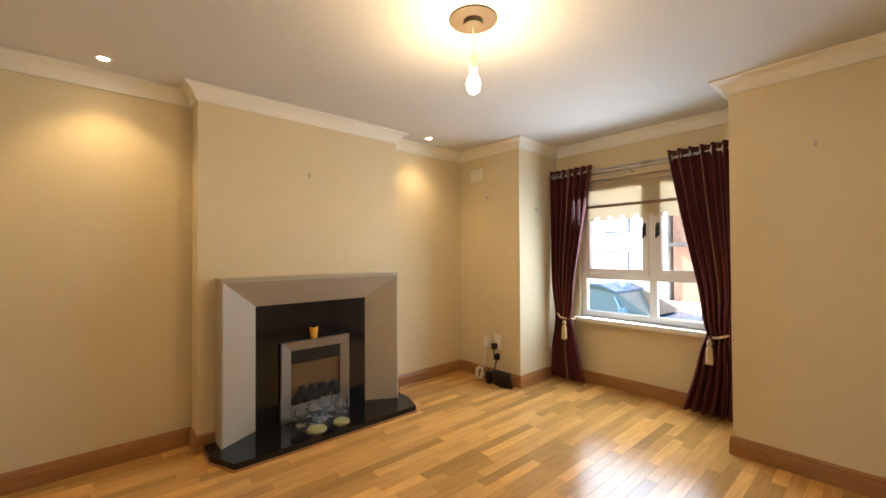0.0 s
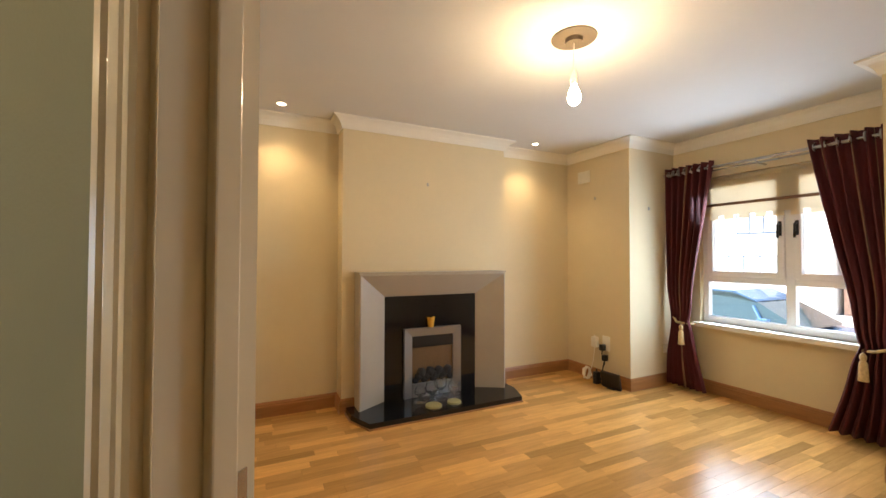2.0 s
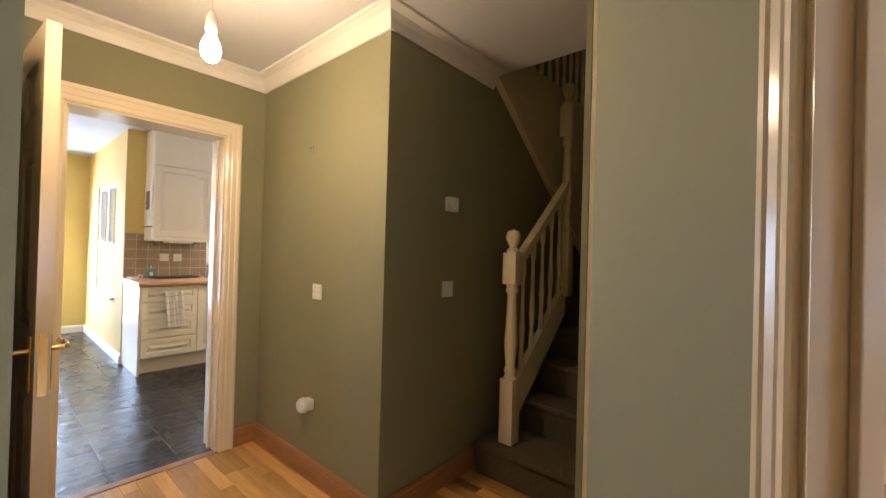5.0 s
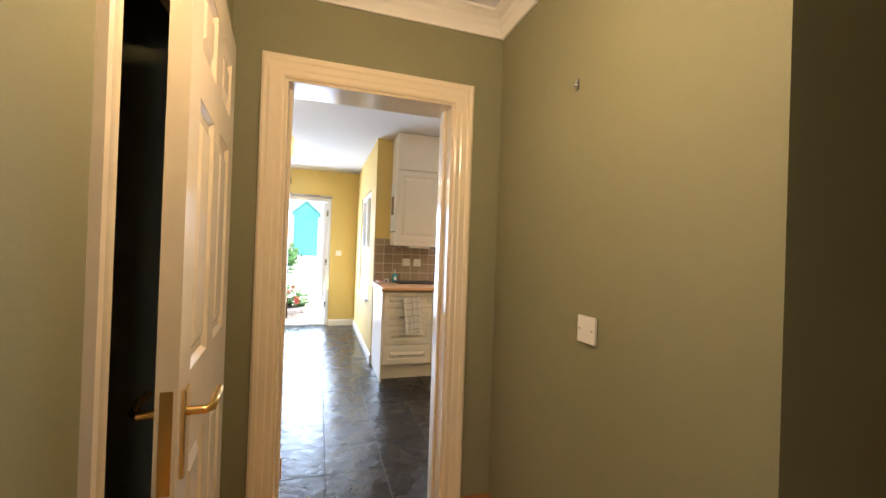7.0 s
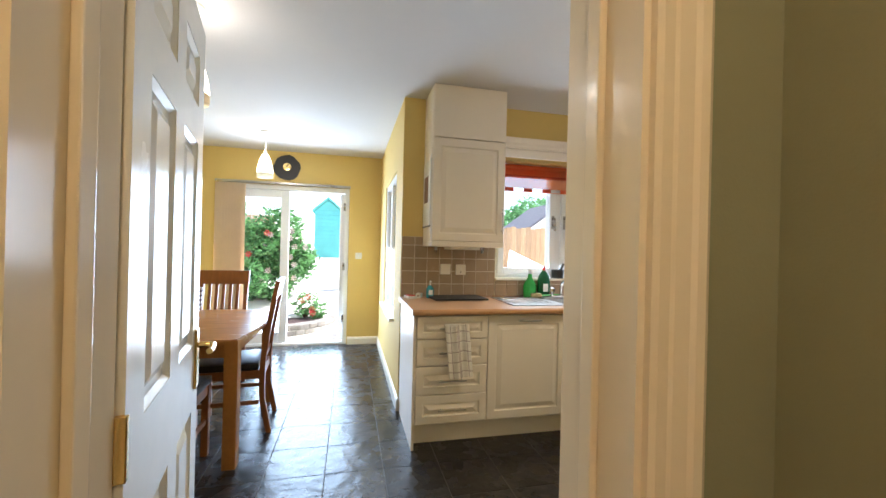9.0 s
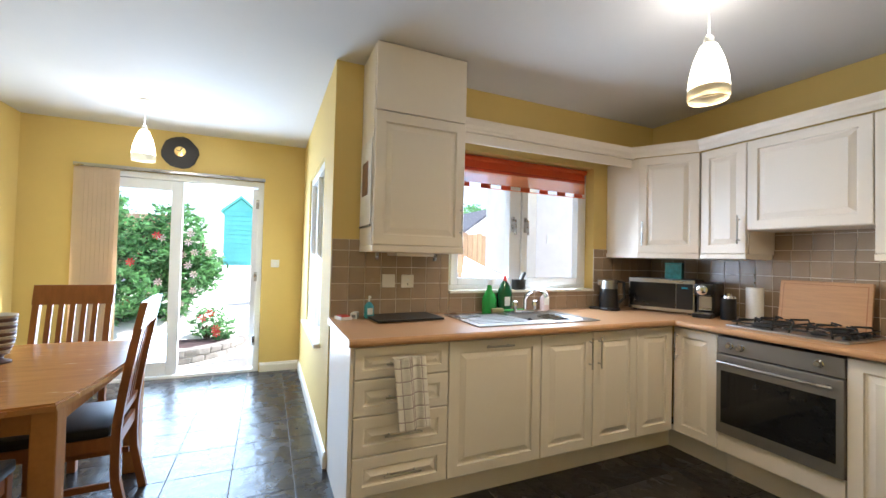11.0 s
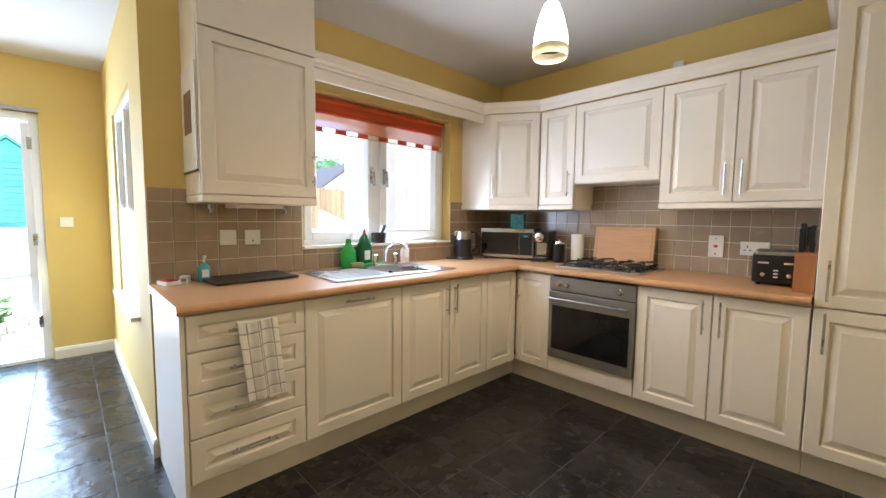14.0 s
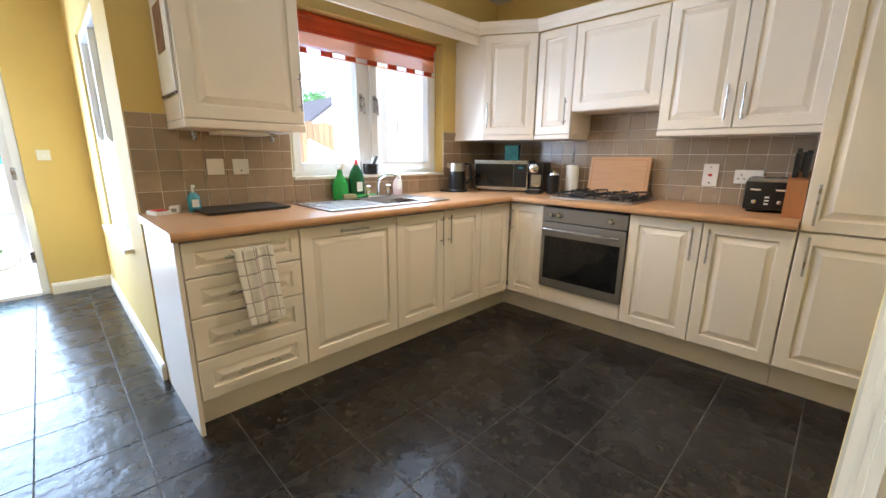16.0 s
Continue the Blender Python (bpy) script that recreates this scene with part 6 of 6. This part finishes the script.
bush("rose_bush", "leafy rose bush with pale and red flowers", -10.6, -1.0, 0.35, [((0, 0.05, 0.6), 0.5), ((0.1, -0.1, 1.3), 0.48), ((0, 0.2, 0.75), 0.40), ((-0.2, -0.45, 0.9), 0.5), ((0.2, -0.2, 0.25), 0.45)], 4200, 16, FLOWER_PALE)
bush("flower_bush", "tall leafy shrub with red flowers behind glass", -10.3, -1.75, 0.25, [((0, 0, 0.4), 0.5), ((0, 0.25, 1.1), 0.55), ((0.1, -0.3, 1.6), 0.5), ((0.5, 0.2, 0.5), 0.4)], 4200, 9, FLOWER)
bush("low_plant", "low grey green plant in the flower bed", -9.6, -0.55, 0.02, [((0, 0, 0.3), 0.26), ((0.1, 0.2, 0.2), 0.2)], 2600, 4, FLOWER)
bm = bmesh.new()
prism(bm, [(-9.75 + 1.0 * math.cos(a / 12 * math.pi * 2), -1.0 + 0.85 * math.sin(a / 12 * math.pi * 2)) for a in range(12)], "z", -0.2, 0.10)
solid("flower_bed", bm, SOIL, "dark bark mulch bed beside the patio", "flower bed", "structure")
for ring in range(2):
    for k in range(20):
        a = -1.4 + 2.9 * (k + 0.5 * ring) / 20
        bm = bmesh.new()
        box(bm, -0.08, 0.08, -0.075, 0.075, 0, 0.085, 0.02)
        for v in bm.verts:
            v.co += v.co.normalized() * 0.012 * noise.noise(v.co * 20 + Vector((k, ring, 0)))
        solid("edging_stone", bm, ROCK, "rough grey stone edging the flower bed", "stone", m=pose(-9.75 + 1.06 * math.cos(a), -1.0 + 0.92 * math.sin(a), -0.03 + 0.085 * ring, 0, 0, math.degrees(a)), group="flower bed stones")

sh = thing("garden_shed", "teal painted wooden garden shed with pitched roof", "shed", pose(-14.2, -0.45, 0.88))
for k in range(12):
    bm = bmesh.new()
    prism(bm, [(0.0, 0.10 + 0.112 * k), (0.035, 0.10 + 0.112 * k), (0.008, 0.21 + 0.112 * k), (0.0, 0.21 + 0.112 * k)], "y", -0.36, 0.36)
    part("board", bm, TEAL, sh)
bm = bmesh.new()
prism(bm, [(-0.36, 0.08), (0.36, 0.08), (0.36, 1.45), (0.0, 1.76), (-0.36, 1.45)], "x", -1.6, -0.001)
part("shed_wall", bm, TEAL, sh)
bm = bmesh.new()
prism(bm, [(-0.43, 1.41), (0.0, 1.78), (0.43, 1.41), (0.43, 1.46), (0.0, 1.84), (-0.43, 1.46)], "x", -1.7, 0.1)
part("roof", bm, TEAL, sh)
part("base", one(box, -1.6, 0.0, -0.35, 0.35, -0.35, 0.079), BLACK, sh, "dark shed base")
fn = thing("garden_fence", "brown vertical board garden fence", "fence", pose(-11.2, 0, 0.4))
for k in range(60):
    part("board", one(box, 0, 0.02, 0.6 + 0.125 * k, 0.715 + 0.125 * k, -0.3, 1.45 + 0.02 * (k % 3)), FENCE, fn)
fn2 = thing("garden_fence", "brown board fence behind the shrubs", "fence", pose(-12.2, 0, 0.5))
for k in range(40):
    part("board", one(box, 0, 0.02, -6.5 + 0.125 * k, -6.385 + 0.125 * k, -0.3, 1.5), FENCE, fn2)
sb = thing("block_planter", "pale green concrete block wall in the garden", "block wall", pose(-9.2, 3.05, 0))
for r in range(5):
    for c in range(3):
        part("block", one(box, 0, 0.2, 0.44 * c + 0.1 * (r % 2), 0.43 * c + 0.1 * (r % 2) + 0.005, 0.22 * r, 0.215 * (r + 1), bevel=0.01), RENDER_WALL, sb)
def tree(x, y, z0, h, r, name="garden_tree"):
    t = thing(name, "leafy green tree beyond the fence", "tree", pose(x, y, z0))
    bm = bmesh.new()
    lathe(bm, [(0.16, -0.3), (0.11, h * 0.4), (0.05, h * 0.8)], steps=10)
    for k in range(6):
        tube(bm, [(0, 0, h * (0.35 + 0.06 * k)), (r * 0.5 * math.cos(k * 2.4), r * 0.5 * math.sin(k * 2.4), h * (0.55 + 0.06 * k))], 0.03, 6)
    part("trunk", bm, BARK, t)
    bm = bmesh.new()
    for k in range(7):
        leaves(bm, (r * 0.55 * math.cos(k * 2.4), r * 0.55 * math.sin(k * 2.4), h * (0.55 + 0.06 * k)), r * 0.6, 500, 0.13)
    part("crown", bm, LEAF, t)
tree(-24, 10.5, 0.9, 3.0, 2.0)
tree(-26, 14.5, 0.9, 3.2, 2.0)
tree(-25, 12.4, 0.9, 2.8, 1.9)
hs = thing("neighbour_house", "white rendered gable house beyond the garden", "house", pose(-17.5, 8.6, 0.9))
bm = bmesh.new()
prism(bm, [(-1.2, 0), (1.6, 0), (1.6, 1.4), (0.2, 2.4), (-1.2, 1.4)], "x", -3, 0)
part("gable_wall", bm, RENDER_WALL, hs)
bm = bmesh.new()
prism(bm, [(-1.4, 1.3), (0.2, 2.45), (1.8, 1.3), (1.8, 1.4), (0.2, 2.56), (-1.4, 1.4)], "x", -3.1, 0.15)
part("roof", bm, ROOF, hs)
nx = thing("white_extension", "white rendered side wall of the house next door", "house", pose(-7.7, 3.62, 0))
part("side_wall", one(box, -1.4, 0, 0, 5, -0.1, 4.2), RENDER_WALL, nx)
part("wall_vent", one(box, 0.001, 0.012, 0.18, 0.36, 1.55, 1.67), PVC, nx)
part("roof", one(box, -1.6, 0.2, -0.1, 5.2, 4.2, 4.35), ROOF, nx)

# street
cr = thing("parked_car", "dark blue hatchback parked in the street", "car", pose(8.4, 4.1, -0.80, 0, 0, -90))
BODY = [(-2.0, 0.28), (-1.98, 0.75), (-1.85, 0.92), (-1.1, 0.98), (0.75, 0.95), (1.6, 0.82), (1.95, 0.66), (2.02, 0.45), (1.98, 0.28), (1.66, 0.26), (1.6, 0.45), (1.4, 0.6), (1.1, 0.6), (0.92, 0.45), (0.86, 0.24), (-0.96, 0.24), (-1.02, 0.45), (-1.2, 0.6), (-1.5, 0.6), (-1.7, 0.45), (-1.76, 0.28)]
bm = bmesh.new()
prism(bm, BODY, "y", -0.82, 0.82)
part("body", bm, CAR_PAINT, cr)
CAB = [(-1.75, 0.95), (-1.45, 1.36), (-1.0, 1.46), (0.1, 1.45), (0.5, 1.30), (1.15, 0.93)]
bm = bmesh.new()
vs_ = prism(bm, CAB, "y", -0.74, 0.74)
for v in vs_:
    if v.co.z > 1.2:
        v.co.y *= 0.86
part("cabin", bm, CAR_GLASS, cr, "dark tinted car windows")
bm = bmesh.new()
vs_ = prism(bm, [(-1.47, 1.365), (-1.0, 1.465), (0.1, 1.455), (0.48, 1.315), (0.45, 1.35), (0.1, 1.49), (-1.0, 1.50), (-1.5, 1.39)], "y", -0.66, 0.66)
part("roof", bm, CAR_PAINT, cr)
for s in (-1, 1):
    for x0, x1 in ((-0.45, 0.0), (-1.38, -1.15), (0.62, 0.98)):
        bm = bmesh.new()
        tube(bm, [(x0 if x0 != -0.45 else -0.35, s * 0.755, 0.96), (x0 + (0.06 if x0 != 0.62 else -0.18), s * 0.655, 1.40 if x0 != 0.62 else 1.24)], 0.03, 6)
        part("pillar", bm, CAR_PAINT, cr)
    part("mirror", one(box, 0.62, 0.78, s * 0.90 - 0.07, s * 0.90 + 0.07, 0.95, 1.07, bevel=0.03), CAR_PAINT, cr)
    part("side_indicator", one(box, 1.05, 1.13, s * 0.825 - 0.006, s * 0.825 + 0.006, 0.70, 0.73), FLOWER, cr, "small amber side lamp")
    for dx in (-0.65, 0.25):
        part("door_handle", one(box, dx, dx + 0.16, s * 0.83 - 0.012, s * 0.83 + 0.012, 0.82, 0.85, bevel=0.005), CAR_PAINT, cr)
    part("headlight", one(box, 1.62, 1.93, s * 0.66 - 0.14, s * 0.66 + 0.14, 0.62, 0.76, bevel=0.04), GLASS, cr)
    for x in (1.26, -1.36):
        w = part("wheel", one(lathe, [(0.30, -0.1), (0.32, -0.07), (0.32, 0.07), (0.30, 0.1)], m=pose(x, s * 0.74, 0.31, 90, 0, 0)), RUBBER, cr, "black rubber tyre", True)
        part("rim", one(lathe, [(0.20, -0.105), (0.21, 0.105), (0.05, 0.107), (0, 0.108)], m=pose(x, s * 0.74, 0.31, 90, 0, 0)), STEEL, w)

def street_house(name, label, x, y0, y1, mat, wins, doors):
    t = thing(name, label, "house", pose(x, 0, -0.80))
    part("wall", one(box, 0, 7, y0, y1, -0.2, 5.4), mat, t)
    bm = bmesh.new()
    prism(bm, [(-0.4, 5.3), (3.5, 8.0), (7.4, 5.3), (7.4, 5.4), (3.5, 8.2), (-0.4, 5.45)], "y", y0 - 0.2, y1 + 0.2)
    part("roof", bm, ROOF, t)
    for wy, wz, ww, wh in wins:
        f = part("window", one(box, -0.06, -0.001, wy - ww / 2, wy + ww / 2, wz, wz + wh, bevel=0.01), GREY_DOOR, t, "blue grey window frame")
        n = max(2, int(ww / 0.5))
        for k in range(n):
            a = wy - ww / 2 + 0.06 + (ww - 0.06) * k / n
            part("window_pane", one(box, -0.075, -0.0605, a, a + (ww - 0.06) / n - 0.06, wz + 0.07, wz + wh - 0.07), RENDER_WALL if wh > 1 else CAR_GLASS, f)
    for dy, dw in doors:
        d = part("front_door", one(box, -0.06, -0.001, dy - dw / 2, dy + dw / 2, 0, 2.15, bevel=0.01), GREY_DOOR, t, "blue grey front door")
        part("porch_roof", one(box, -0.9, -0.0005, dy - dw, dy + dw * 1.4, 2.4, 2.55), ROOF, t)
street_house("street_house", "white rendered house across the street", 19, 6.6, 14, RENDER_WALL, [(9.0, 3.1, 1.6, 1.1), (9.2, 1.0, 1.9, 1.2), (12.2, 1.0, 1.4, 1.2), (12.2, 3.1, 1.4, 1.1)], [])
street_house("street_house", "red brick house with a porch across the street", 19.2, -3, 6.4, BRICK, [(4.6, 3.2, 1.3, 1.1), (0.5, 3.2, 1.3, 1.1), (0.5, 1.0, 1.6, 1.2)], [(4.9, 1.0)])
bush("front_shrub", "green shrub growing outside the bay window", 4.9, 2.75, -0.6, [((0, 0, 0.6), 0.4), ((0, 0.3, 0.9), 0.35)], 2200, 0, FLOWER)

# ---- pieces of floors and walls ----
fl = bpy.data.objects["floor"]
strips = {}
LEN = 0.46
def strip_mesh(length):
    bm = bmesh.new()
    box(bm, 0.0006, length - 0.0006, 0.0005, 0.0695, -0.013, 0.0)
    return mesh_of("oak_strip", bm, OAK)
lens = [0.34, 0.46, 0.58]
meshes = [strip_mesh(v) for v in lens]
rest = bmesh.new()
made = 0
rng = random.Random(4)
for r in range(-37, 49):
    y = 0.07 * r
    x = -2.98 + rng.uniform(-0.4, 0)
    while x < 3.74:
        k = rng.randrange(3)
        w = lens[k]
        x0, x1 = max(x, -2.96), min(x + w, 3.745)
        inside = not (x + w / 2 < -0.72 and y > 0.8 and x + w / 2 < -1.72) and y < 3.25 and x1 - x0 > 0.03
        if inside:
            near = 0.2 < x < 3.1 and 0.6 < y < 2.7 and made < 300 and x0 == x and x1 == x + w
            if near:
                ob = new("oak_strip", meshes[k])
                ob.location = (x, y, 0)
                ob.parent = fl
                made += 1
            else:
                box(rest, x0 + 0.0006, x1 - 0.0006, y + 0.0005, y + 0.0695, -0.013, 0.0)
        x += w
ob = new("floor_strips", mesh_of("floor_strips", rest, OAK))
ob.parent = fl
tagged(ob, "oak floor strips", kind="stuff")

kf = bpy.data.objects["floor_kitchen"]
bm = bmesh.new()
box(bm, 0.0025, 0.3325, 0.0025, 0.3325, -0.011, 0.0, 0.001)
tile_mesh = mesh_of("slate_tile", bm, SLATE)
for i in range(16):
    for j in range(16):
        x, y = -8.215 + 0.335 * i, -1.965 + 0.335 * j
        if y > 3.15 or (x > -3.0 and y < 1.05) or (x < -5.95 and y > 0.56) or x > -2.7:
            continue
        ob = new("slate_tile", tile_mesh)
        ob.location = (x, y, 0)
        if i == 15 and y < 1.05:
            ob.scale.x = 0.655
        ob.parent = kf

TS = 0.105
bm = bmesh.new()
box(bm, 0.002, TS - 0.002, -0.007, 0.0, 0.002, TS - 0.002)
wall_tile = mesh_of("wall_tile", bm, TILE)
def tiling(name, parent, m, w, h, skip):
    grout = new(name, mesh_of(name, one(box, 0, w, -0.005, -0.0005, 0, h), TILE_GROUT))
    tagged(grout, "pale tile grout behind taupe wall tiles", "tiles", kind="structure")
    grout.matrix_world = m
    for i in range(int(w / TS + 0.999)):
        for j in range(int(h / TS + 0.999)):
            if skip(i * TS, j * TS):
                continue
            q = new("wall_tile", wall_tile)
            q.parent = grout
            q.location = (i * TS, -0.001, j * TS)
            sx = min(1.0, (w - i * TS) / TS)
            sz = min(1.0, (h - j * TS) / TS)
            q.scale = (sx, 1, sz)
tiling("wall_tiles_west", None, pose(-5.698, 0.566, 0.921, 0, 0, 90), 0.80, 0.49, lambda x, z: False)
tiling("wall_tiles_sill", None, pose(-5.698, 1.37, 0.921, 0, 0, 90), 1.33, 0.138, lambda x, z: False)
tiling("wall_tiles_corner", None, pose(-5.698, 2.702, 0.921, 0, 0, 90), 0.69, 0.49, lambda x, z: False)
tiling("wall_tiles_north", None, pose(-5.69, 3.398, 0.921), 2.335, 0.49, lambda x, z: False)
tiling("wall_tiles_hob", None, pose(-4.735, 3.398, 1.4115), 0.60, 0.125, lambda x, z: False)
